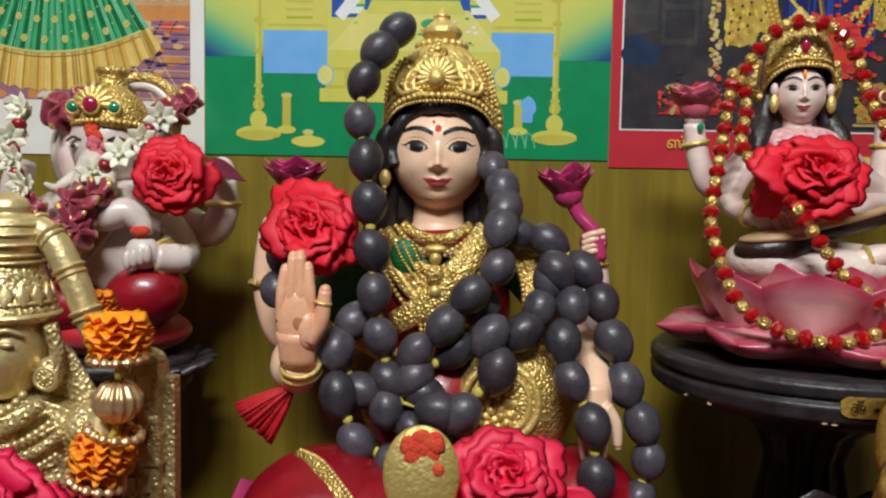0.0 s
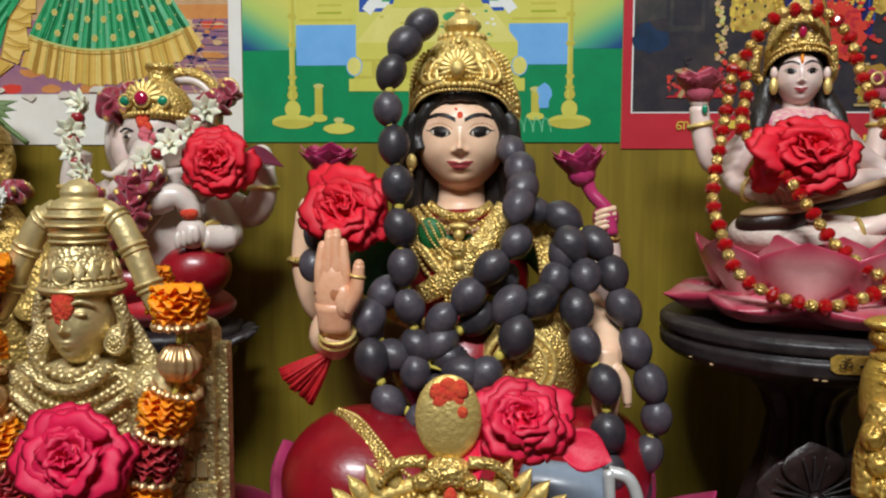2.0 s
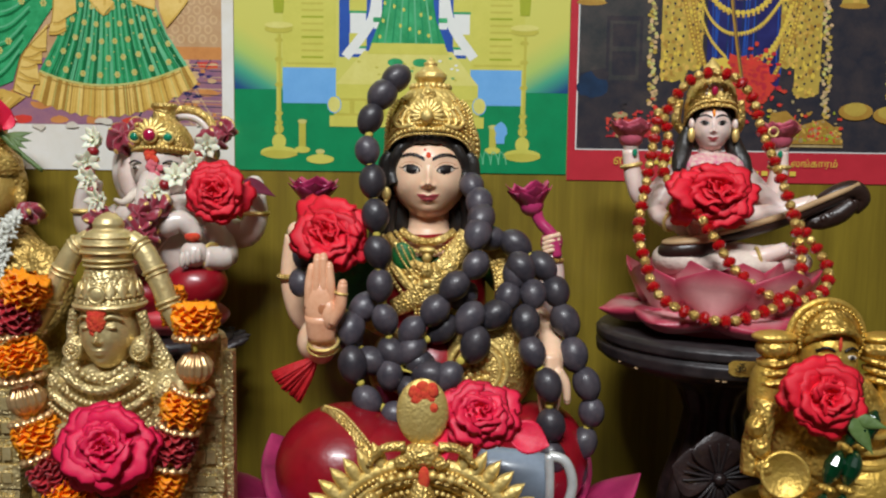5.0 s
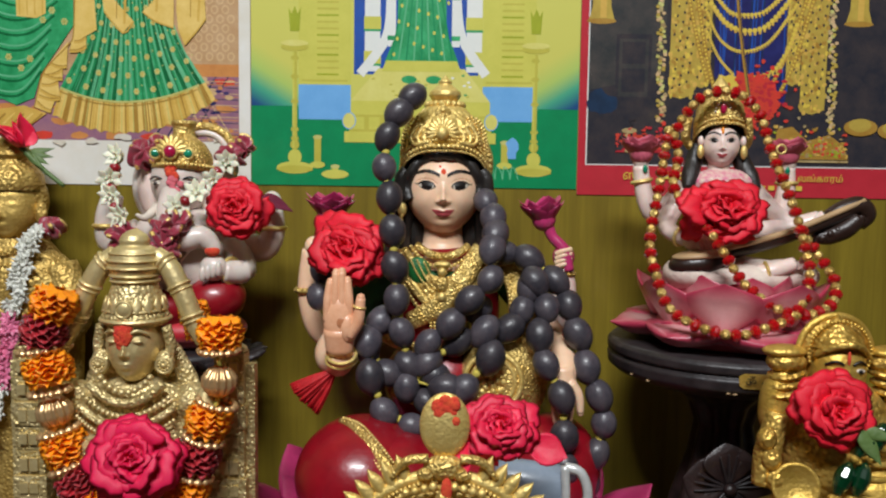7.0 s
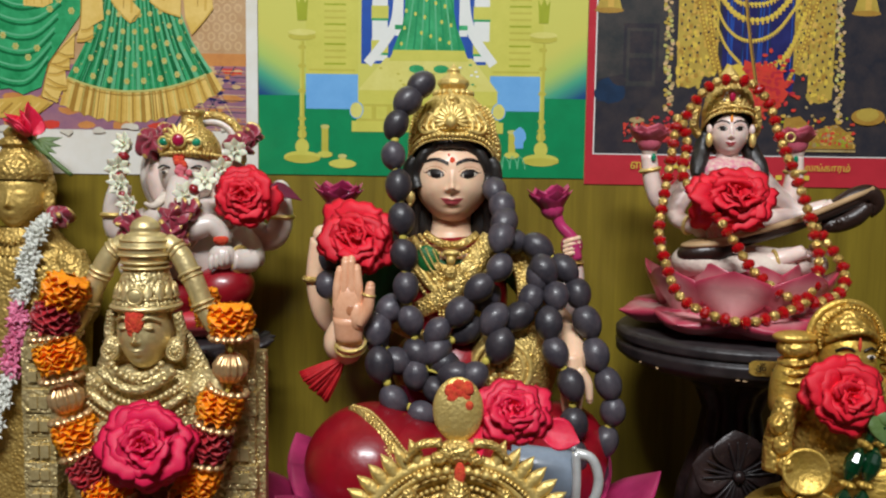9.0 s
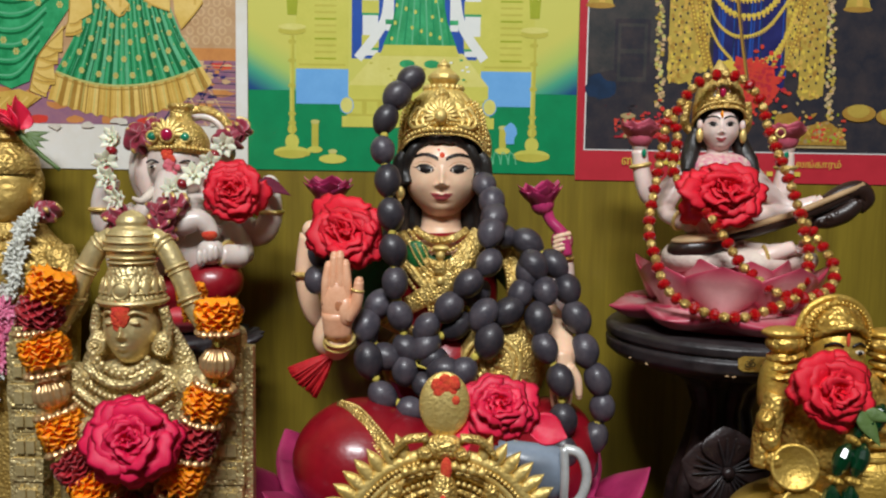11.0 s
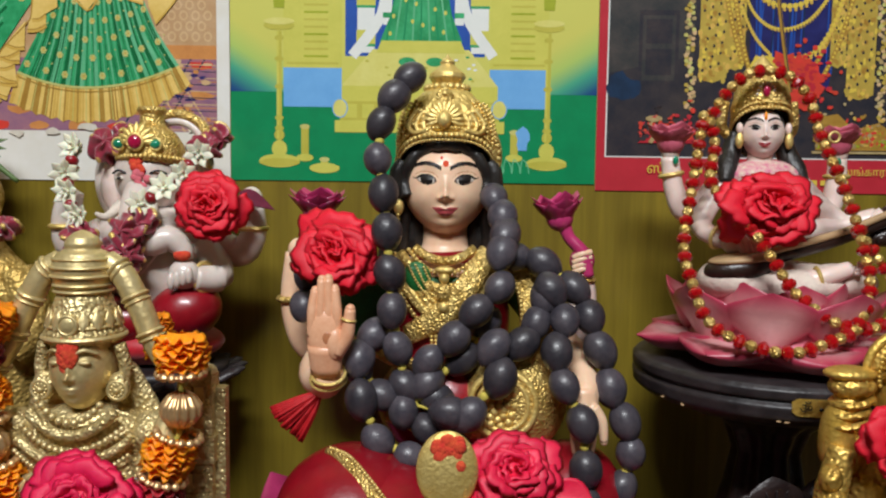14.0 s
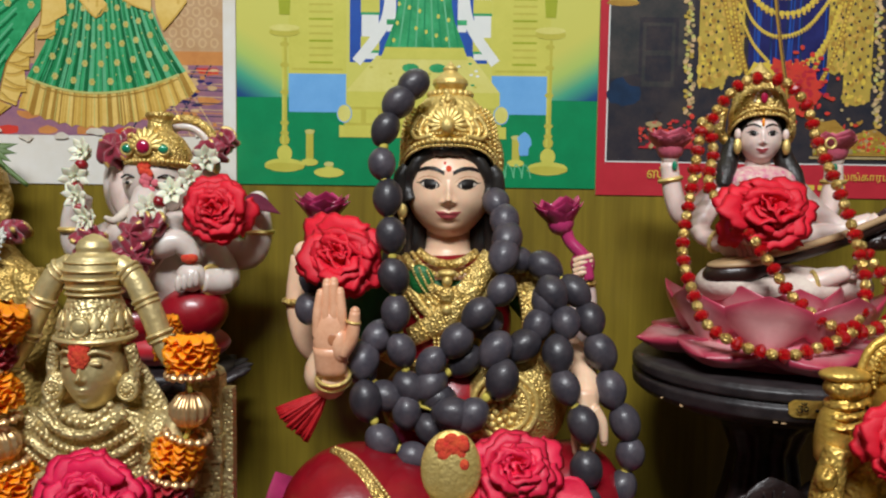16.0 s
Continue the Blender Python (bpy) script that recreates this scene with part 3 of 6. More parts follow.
def left_poster():
    ob, p = poster("poster", -345, 274, -131.5, 560, "white-bordered picture poster of a pleated green and gold silk skirt")
    p.rect(-345, 303, -139, 560, "ink_brocade", 1)
    p.rect(-345, 303, -139, 345, "ink_rug", 2)
    p.rect(-175, 345, -139, 353, "ink_rugorange", 2)
    rnd = random.Random(4)
    for i in range(9):
        for j in range(5):
            x, z = -340 + i * 24 + 12 * (j % 2), 306 + j * 9
            if x < -146:
                p.disc(x, z, 7.5, 2.6, "ink_rugorange" if (i + j) % 3 else "ink_bloom", 3, 8, 0.25, i * 7 + j)
    for i in range(16):
        x = -200 + i * 4
        p.stroke([(x, 303), (x + 26, 345)] if i % 2 else [(x + 26, 303), (x, 345)], 0.9, "ink_navy" if i % 4 else "ink_buff", 4, 2) if x < -166 else None
    for i in range(5):
        for j in range(14):
            if i == 4 and j % 2:
                continue
            p.disc(-172 + i * 7 + 3.5 * (j % 2), 358 + j * 6, 2.6, 3.0, "ink_buff", 3, 10)
            p.disc(-172 + i * 7 + 3.5 * (j % 2), 358 + j * 6, 1.6, 1.9, "ink_brocade", 4, 8)

    for k in range(22):
        p.stroke([(-176, 304.5 + k * 1.9), (-139, 303.5 + k * 1.9)], 0.5, ("ink_buff", "ink_rug", "ink_navy", "ink_rugorange")[k % 4], 5, 2)
    for k in range(40):
        q = random.Random(k)
        p.disc(q.uniform(-172, -143), q.uniform(305, 344), q.uniform(1.2, 3.2), q.uniform(0.7, 1.4), q.choice(("ink_rug", "ink_rugorange", "ink_buff", "ink_robe")), 5, 8, 0.3, k)

    def hem(x, top):
        e = x + 216
        q = e / 48 if e < 0 else e / 60
        return (328 if top else 308) + (12.5 if e < 0 else (16 if top else 21)) * q * q + (0 if top else 1.0 * math.sin(x * 0.8))

    def fold(x, f):
        """Where the pleat that ends at x on the hem lies, f of the way up the skirt."""
        z0 = hem(x, True)
        w = (1.0, 0.74, 0.58, 0.47, 0.42)
        k = min(int(f * 4), 3)
        return -211 + (x + 211) * (w[k] + (w[k + 1] - w[k]) * (f * 4 - k)), z0 + (420 - z0) * f
    left, right, n = -256, -161, 34
    for i in range(n):
        a, b = left + (right - left) * i / n, left + (right - left) * (i + 1) / n
        spread = 1.13
        A, B = -212 + (a + 212) * spread, -212 + (b + 212) * spread
        p.poly([(A, hem(A, False)), (B, hem(B, False)), (b, hem(b, True)), (a, hem(a, True))], ("ink_hem", "ink_hemlight", "ink_hemlight", "ink_hem", "ink_hemdark")[(i * 7 + i // 3) % 5], 6)
        for k in range(4):
            (x0, z0), (x1, z1), (x2, z2), (x3, z3) = fold(a, k / 4), fold(b, k / 4), fold(b, (k + 1) / 4), fold(a, (k + 1) / 4)
            p.poly([(x0, z0), (x1, z1), (x2, z2), (x3, z3)], ("ink_silk", "ink_silk", "ink_mint", "ink_silk", "ink_deep")[(i * 3 + i // 4) % 5], 7)
    for i in range(1, 40):
        a = left + (right - left) * i / 40
        p.stroke([fold(a, k / 6) for k in range(7)], 0.5 if i % 3 else 0.9, "ink_deep" if i % 2 else "ink_mint", 8, 2)
        A = -212 + (a + 212) * 1.13
        p.stroke([(A, hem(A, False)), (a, hem(a, True))], 0.5 if i % 3 else 0.9, ("ink_hemdark", "ink_hemlight", "ink_dot")[i % 3], 8, 2)
    p.stroke([(x, hem(x, True)) for x in range(left, right + 1, 7)], 1.3, "ink_dot", 9, 2)
    p.stroke([(x, hem(x, True) - 2.4) for x in range(left, right + 1, 7)], 0.6, "ink_hemdark", 9, 2)
    for j in range(8):
        for i in range(8):
            x, z = fold(left + (right - left) * (i + 0.25 + 0.5 * (j % 2)) / 8, 0.07 + j * 0.115)
            q = 1.8 - 0.06 * j
            for m in range(6):
                p.disc(x + q * 0.72 * math.cos(m * 1.05), z + q * 0.8 * math.sin(m * 1.05), q * 0.42, q * 0.46, "ink_dot", 9, 6)
            p.disc(x, z, q * 0.4, q * 0.42, "ink_hem", 10, 6)
            p.disc(x + 3.6, z + 4, 0.5, 0.5, "ink_dot", 9, 6)
    # the second figure's green cloth, its gold hem and swags
    p.poly([(-345, 322), (-294, 329), (-285, 325), (-273, 330), (-268, 346), (-260, 357), (-246, 377), (-246, 425), (-345, 425)], "ink_silk", 8)
    for k in range(9):
        z = 333 + k * 9
        p.stroke([(-345 + k * 4, z + 26), (-310 + k * 3, z + 4), (-284 + k * 2, z - 2 + k), (-268 + 2.4 * k, z + 14)], 1.6, "ink_deep", 9)
        p.stroke([(-345 + k * 4, z + 29), (-310 + k * 3, z + 7), (-284 + k * 2, z + 1 + k), (-268 + 2.4 * k, z + 17)], 1.1, "ink_mint", 9)
    for k in range(24):
        x, z = -340 + (k * 37) % 89, 334 + (k * 23) % 77
        if x < -276 + (z - 330) * 0.5:
            for m in range(6):
                p.disc(x + 1.5 * math.cos(m * 1.05), z + 1.6 * math.sin(m * 1.05), 0.8, 0.85, "ink_dot", 10, 6)
            p.disc(x, z, 0.7, 0.7, "ink_hem", 10, 6)
    p.poly([(-345, 318), (-291, 323), (-280, 325), (-265, 320), (-276, 312), (-286, 311), (-345, 306)], "ink_hem", 9)
    for k in range(7):
        p.stroke([(-268 - 6 * k, 319.5 + 0.5 * (k % 2)), (-276 - 6 * k, 312.5)], 1.2, "ink_hemlight" if k % 2 else "ink_hemdark", 10, 2)
    p.poly([(-284, 425), (-263, 425), (-264, 384), (-270, 381), (-283, 382)], "ink_hemlight", 10)
    for k in range(4):
        p.stroke([(-281 + 5 * k, 420), (-281 + 5 * k, 383)], 0.9, "ink_hem", 10, 2)
    # falling gold scarf, folded to and fro
    p.poly([(-244, 425), (-234, 425), (-231, 374), (-238, 370), (-238, 363), (-249, 360), (-246, 374)], "ink_hemlight", 11)
    p.poly([(-250, 366), (-251, 351), (-254, 349), (-254, 342), (-257, 341), (-256, 330), (-259, 329), (-263, 320), (-273, 324), (-267, 346), (-260, 355)], "ink_hemlight", 11)
    for a, b in (((-249, 361), (-238, 364)), ((-238, 370), (-246, 367)), ((-251, 351), (-262, 353)), ((-267, 346), (-254, 343)), ((-254, 349), (-266, 345)), ((-257, 341), (-268, 339)), ((-269, 336), (-256, 331)), ((-256, 330), (-270, 332)), ((-271, 328), (-262, 322))):
        m = ((a[0] + b[0]) / 2, (a[1] + b[1]) / 2 - 1.2)
        p.stroke([(a[0], a[1] - 1.0), (m[0], m[1] - 1.0), (b[0], b[1] - 1.0)], 1.8, "ink_hem", 12, 4)
        p.stroke([a, m, b], 0.6, "ink_hemdark", 13, 4)
    p.stroke([(-244, 425), (-246, 374), (-250, 364), (-260, 354), (-267, 345), (-273, 324)], 0.8, "ink_hemdark", 13)
    # gold cloth ends over the skirt and a hanging sleeve
    for edge, line in (([(-231, 425), (-219, 425), (-219, 393), (-207, 380), (-214, 372), (-226, 386)], [(-226, 386), (-214, 372), (-207, 380)]),
                       ([(-201, 386), (-194, 393), (-190, 425), (-180, 425), (-181, 376), (-193, 380)], [(-201, 386), (-193, 380), (-181, 376)]),
                       ([(-179, 387), (-178, 425), (-162, 425), (-160, 382), (-166, 374), (-174, 365), (-178, 375)], [(-160, 382), (-166, 374), (-174, 365)])):
        p.poly(edge, "ink_hemlight", 11)
        p.stroke(line, 1.0, "ink_hem", 12, 3)
        x, z = line[1]
        p.stroke([(x + 1, z + 6), (x + 3, z + 40)], 1.6, "ink_hem", 12, 2)
        p.stroke([(x - 4, z + 9), (x - 3, z + 40)], 0.6, "ink_hemdark", 12, 2)
    for k in range(9):
        p.disc(-320 + k * 21, 301 + (k % 3) * 2, 5, 2.0, "ink_stain", 13, 9, 0.4, k)
    printed(p, ob)


def middle_poster():
    ob, p = poster("poster", -131, 275.5, 82.5, 580, "glossy green and yellow poster with brass lamps and a stepped pedestal", "ink_green")
    p.rect(-131, 327, 82.5, 580, "ink_glow", 1)
    for s, x0, x1 in ((-1, -100, -66), (1, 20, 54)):
        p.rect(x0, 341, x1, 470, "ink_yellow", 2)
        for k in range(12):
            p.rect(x0 + 12, 347 + k * 4.2, x1 - 8, 348.2 + k * 4.2, "ink_ochre" if k % 3 else "ink_olive", 3)
        p.rect(x0 + 2, 343, x1 - 2, 344.2, "ink_ochre", 3)
        p.rect(x0, 318.5, x1, 341, "ink_sky", 3)
    p.rect(-64, 348, 17, 470, "ink_blue", 3)
    # white columns
    for x in (-52, 14):
        p.rect(x - 5, 350, x + 5, 470, "ink_white", 4)
        for k in range(5):
            p.rect(x - 5.5, 355 + 22 * k, x + 5.5, 363 + 22 * k, "ink_yellow", 5)
            p.rect(x - 5.5, 353.5 + 22 * k, x + 5.5, 355 + 22 * k, "ink_silk", 5)
    p.stroke([(-40, 400), (-43, 372), (-60, 348)], 6, "ink_white", 5)
    p.stroke([(2, 400), (6, 372), (22, 348)], 6, "ink_white", 5)
    for x in (-39.5, 2):
        p.rect(x - 2.6, 366, x + 2.6, 470, "ink_white", 5)
        for k in range(4):
            p.rect(x - 2.8, 370 + 26 * k, x + 2.8, 373 + 26 * k, "ink_silk", 6)
    # stepped pedestal
    p.rect(-70, 304, 29, 311, "ink_yellow", 6)
    p.rect(-67, 311, 26, 322, "ink_ochre", 6)
    for k in range(9):
        p.rect(-64 + k * 10, 312.5, -57 + k * 10, 320.5, "ink_yellow", 7)
    p.rect(-66, 322, 25, 331, "ink_yellow", 6)
    p.poly([(-66, 331), (25, 331), (8, 352), (-48, 352)], "ink_cream", 6)
    rnd = random.Random(3)
    for k in range(26):
        p.disc(-20 + rnd.uniform(-38, 38), 332 + rnd.uniform(2, 16), 1.2, 0.7, rnd.choice(("ink_white", "ink_silk", "ink_ochre", "ink_ochre")), 7, 7)
    for x in (-67, 26):
        p.disc(x, 318, 4.6, 5.6, "ink_sky", 7)
        p.disc(x, 318, 4, 5, "ink_cream", 8)
    # green skirt with gold hem
    p.poly([(-44, 356), (4, 356), (-4, 376), (-6, 470), (-34, 470), (-36, 376)], "ink_silk", 8)
    p.poly([(-46, 350), (6, 350), (3, 357), (-43, 357)], "ink_yellow", 9)
    for k in range(9):
        x = -40 + k * 5
        p.stroke([(x, 357), (-20 + (x + 20) * 0.6, 400)], 0.9, "ink_mint" if k % 2 else "ink_green", 9, 2)
    for k in range(20):
        x = -38 + (k * 13) % 36
        p.disc(x, 361 + (k * 7) % 44, 1.0, 1.4, "ink_yellow", 10, 6)
    for x in (-28, -12):
        p.disc(x, 345, 5, 2.6, "ink_silk", 9)
    # standing lamps
    for x in (-102.5, 54):
        p.disc(x, 287, 12, 4, "ink_yellow", 6)
        p.disc(x, 286, 12, 2.4, "ink_ochre", 7)
        p.disc(x, 294, 4.5, 5, "ink_yellow", 8)
        p.disc(x, 302, 3, 3.2, "ink_ochre", 8)
        p.rect(x - 1.5, 300, x + 1.5, 362, "ink_yellow", 8)
        for z in (306, 312, 330, 346, 358):
            p.disc(x, z, 2.6, 1.5, "ink_ochre", 9)
        p.rect(x - 0.2, 300, x + 1.4, 362, "ink_ochre", 9)
        p.disc(x, 365, 9, 2.6, "ink_ochre", 9)
        p.disc(x, 367.5, 9, 2.0, "ink_cream", 10)
        p.poly([(x - 4, 390), (x - 2, 386), (x, 391), (x + 2, 386), (x + 4, 390), (x + 3, 375), (x - 3, 375)], "ink_olive", 9)
    # small brass vessels
    for x, z, h in ((-87.5, 289, 18), (-76, 284, 4), (35, 290, 15)):
        p.rect(x - 2.2, z, x + 2.2, z + h, "ink_ochre", 6)
        p.disc(x, z, 5, 2.2, "ink_yellow", 7)
        p.disc(x, z + h, 3, 1.4, "ink_dot", 7)
    p.disc(-76, 283, 9, 3, "ink_yellow", 8)
    p.disc(40, 301, 4, 6, "ink_sky", 8, 12, 0.3, 5)
    for k in range(4):
        p.stroke([(24 + k * 5, 281), (25 + k * 5, 289), (28 + k * 5, 286), (29 + k * 5, 281)], 0.7, "ink_mint", 8)
    printed(p, ob)


def right_poster():
    ob, p = poster("poster", 83, 272, 330, 590, "red-bordered dark temple picture poster with a gold caption", "ink_red")
    p.rect(88, 291.5, 325, 590, "ink_white", 1)
    p.rect(88.8, 292.2, 324, 590, "ink_dark", 2)
    p.poly([(89, 340), (138, 350), (138, 590), (89, 590)], "ink_smoke", 3)
    p.rect(106, 334, 129, 376, "ink_dark", 4)
    p.rect(108, 336, 127, 373, "ink_smoke", 5)
    p.rect(110, 339, 125, 354, "ink_dark", 6)
    p.rect(110, 357, 125, 371, "ink_dark", 6)
    p.disc(97, 332, 9, 8, "ink_navy", 4, 16, 0.25, 2)
    # bells at the upper corners
    for x in (96, 261.5):
        p.poly([(x - 8.5, 384), (x + 8.5, 384), (x + 6, 393), (x + 5, 420), (x - 5, 420), (x - 6, 393)], "ink_panel", 5)
        p.rect(x - 1, 386, x + 3, 420, "ink_hem", 6)
        p.disc(x, 384, 9.5, 1.8, "ink_hemdark", 6)
    # dark blue robe
    p.poly([(170, 350), (184, 331), (200, 327), (216, 333), (222, 380), (224, 590), (166, 590)], "ink_robe", 4)
    for k in range(18):
        q = random.Random(k + 50)
        x = q.uniform(172, 218)
        p.stroke([(x, 340 + q.uniform(0, 12)), (x + q.uniform(-3, 3), 425)], 0.7, "ink_blue" if k % 3 else "ink_navy", 5, 2)
    # hanging cloth panels, dotted dark
    for x0, x1, z0 in ((141, 157, 336), (157, 167, 343), (226, 242, 327), (216, 225, 345)):
        p.poly([(x0, z0 + 1), ((x0 + x1) / 2, z0 - 1), (x1, z0 + 2), (x1 + 1, 590), (x0 - 1, 590)], "ink_panel", 7)
        for k in range(150):
            q = random.Random(k * 13 + int(x0))
            p.disc(q.uniform(x0, x1), z0 + q.uniform(0, 90), q.uniform(0.8, 1.7), q.uniform(0.8, 2.2), q.choice(("ink_panel", "ink_hem", "ink_text", "ink_hemdark")), 8, 7)
        for k in range(44):
            p.disc(x0 + 2 + (k * 4.6) % (x1 - x0 - 3), z0 + 6 + k * 2.0, 0.8, 1.0, "ink_dark", 9, 6)
    for a, b in (((146, 425), (166, 346)), ((152, 425), (170, 342)), ((236, 425), (206, 342)), ((240, 425), (212, 338))):
        p.stroke([a, ((a[0] * 2 + b[0]) / 3, a[1] - 30), ((a[0] + 2 * b[0]) / 3, b[1] + 22), b], 2.6, "ink_hemdark", 9)
        p.dots([a, ((a[0] * 2 + b[0]) / 3, a[1] - 30), ((a[0] + 2 * b[0]) / 3, b[1] + 22), b], 0.8, 2.6, "ink_text", 10)
    # gold chains hung across the robe
    for pts, r in (([(168, 402), (178, 391), (188, 389), (200, 391), (212, 402)], 1.3), ([(166, 396), (176, 384), (188, 379), (202, 382), (216, 398)], 1.7), ([(163, 392), (172, 374), (186, 366), (204, 372), (221, 396)], 1.0),
                   ([(164, 378), (172, 362), (182, 351)], 1.0), ([(196, 349), (208, 354), (217, 368), (222, 384)], 1.6)):
        p.dots(pts, r, r * 1.9, "ink_text", 9, 7)
        p.dots([(x + 0.4, z - r * 1.3) for x, z in pts], r * 0.6, r * 1.9, "ink_hem", 9, 6)
    # flower strings
    for x, z in ((136.5, 320), (247, 314), (288, 320)):
        for s in range(110):
            rnd = random.Random(s + int(x))
            p.disc(x + rnd.uniform(-2.6, 2.6) - s * 0.03, z + s * 1.05, 1.4, 1.2, rnd.choice(("ink_garland", "ink_dot", "ink_panel", "ink_buff")), 9 + s % 3, 6)
    p.disc(197, 336, 15, 15, "ink_bloom", 9, 30, 0.2, 3)
    p.disc(190, 345, 9, 8, "ink_bloom", 9, 18, 0.25, 8)
    p.disc(178, 345, 7, 7, "ink_text", 9, 14, 0.3, 6)
    p.poly([(210, 297), (259, 297), (256, 306), (246, 313), (232, 309), (222, 318), (212, 316)], "ink_hemdark", 9)
    p.poly([(107, 300), (139, 300), (134, 308), (120, 312)], "ink_red", 9)
    rnd = random.Random(9)
    for k in range(520):
        x, z = rnd.gauss(197, 7), rnd.gauss(336, 7.5)
        p.disc(x, z, rnd.uniform(0.8, 2.2), rnd.uniform(0.7, 1.7), rnd.choice(("ink_bloom", "ink_bloom", "ink_bloom", "ink_red")), 10 + k % 4, 9, 0.15, k)
    for k in range(260):
        x, z = rnd.uniform(209, 258), 299 + abs(rnd.gauss(0, 8)) * (1.15 - abs(x - 232) / 60)
        p.disc(x, z, rnd.uniform(0.7, 1.8), rnd.uniform(0.6, 1.4), rnd.choice(("ink_bloom", "ink_hemdark", "ink_olive", "ink_hemdark", "ink_hem", "ink_garland")), 10 + k % 4, 7, 0.3, k)
    for k in range(160):
        x, z = rnd.uniform(108, 140), 302 + abs(rnd.gauss(0, 7))
        p.disc(x, z, rnd.uniform(0.7, 1.8), rnd.uniform(0.6, 1.4), rnd.choice(("ink_bloom", "ink_bloom", "ink_red", "ink_dark")), 10 + k % 4, 7, 0.3, k)
    p.stroke([(180, 425), (186, 375), (194, 330)], 2.2, "ink_hemdark", 14, 3)
    p.stroke([(180.6, 425), (186.6, 375), (194.6, 330)], 0.6, "ink_dark", 14, 3)
    p.rect(208, 295, 259, 296.4, "ink_garland", 9)
    p.stroke([(114, 300), (117, 306), (114, 312)], 2.4, "ink_garland", 9)
    p.disc(116, 314, 5, 1.8, "ink_garland", 10)
    for x, z in ((266, 318), (288, 316)):
        p.disc(x, z, 11, 5.5, "ink_hemdark", 6)
        p.disc(x, z + 1.5, 7.4, 4.6, "ink_panel", 7, 14, 0.1, 4)
    # caption parts that cannot be read, and the small second line
    for k in range(6):
        p.rect(139 + k * 9, 283, 145 + k * 9, 287.5, "ink_text", 4)
    for k in range(12):
        p.rect(160 + k * 6, 276.5, 164 + k * 6, 279.5, "ink_text", 4)
    printed(p, ob)
    for body, x, size in (("ஸ்ரீ", 112.5, 8.0), ("லங்காரம்", 226.5, 6.0)):
        cu = bpy.data.curves.new("caption", "FONT")
        cu.body, cu.size, cu.extrude = body, size / 1000, 0.00005
        cu.materials.append(MATS["ink_text"])
        t = new("caption", cu)
        t.parent = ob
        t.matrix_basis = Matrix.Translation(Vector((x, 425.2, 282.5)) / 1000 - ob.location) @ pose(0, 0, 0, 90)


left_poster()
middle_poster()
right_poster()


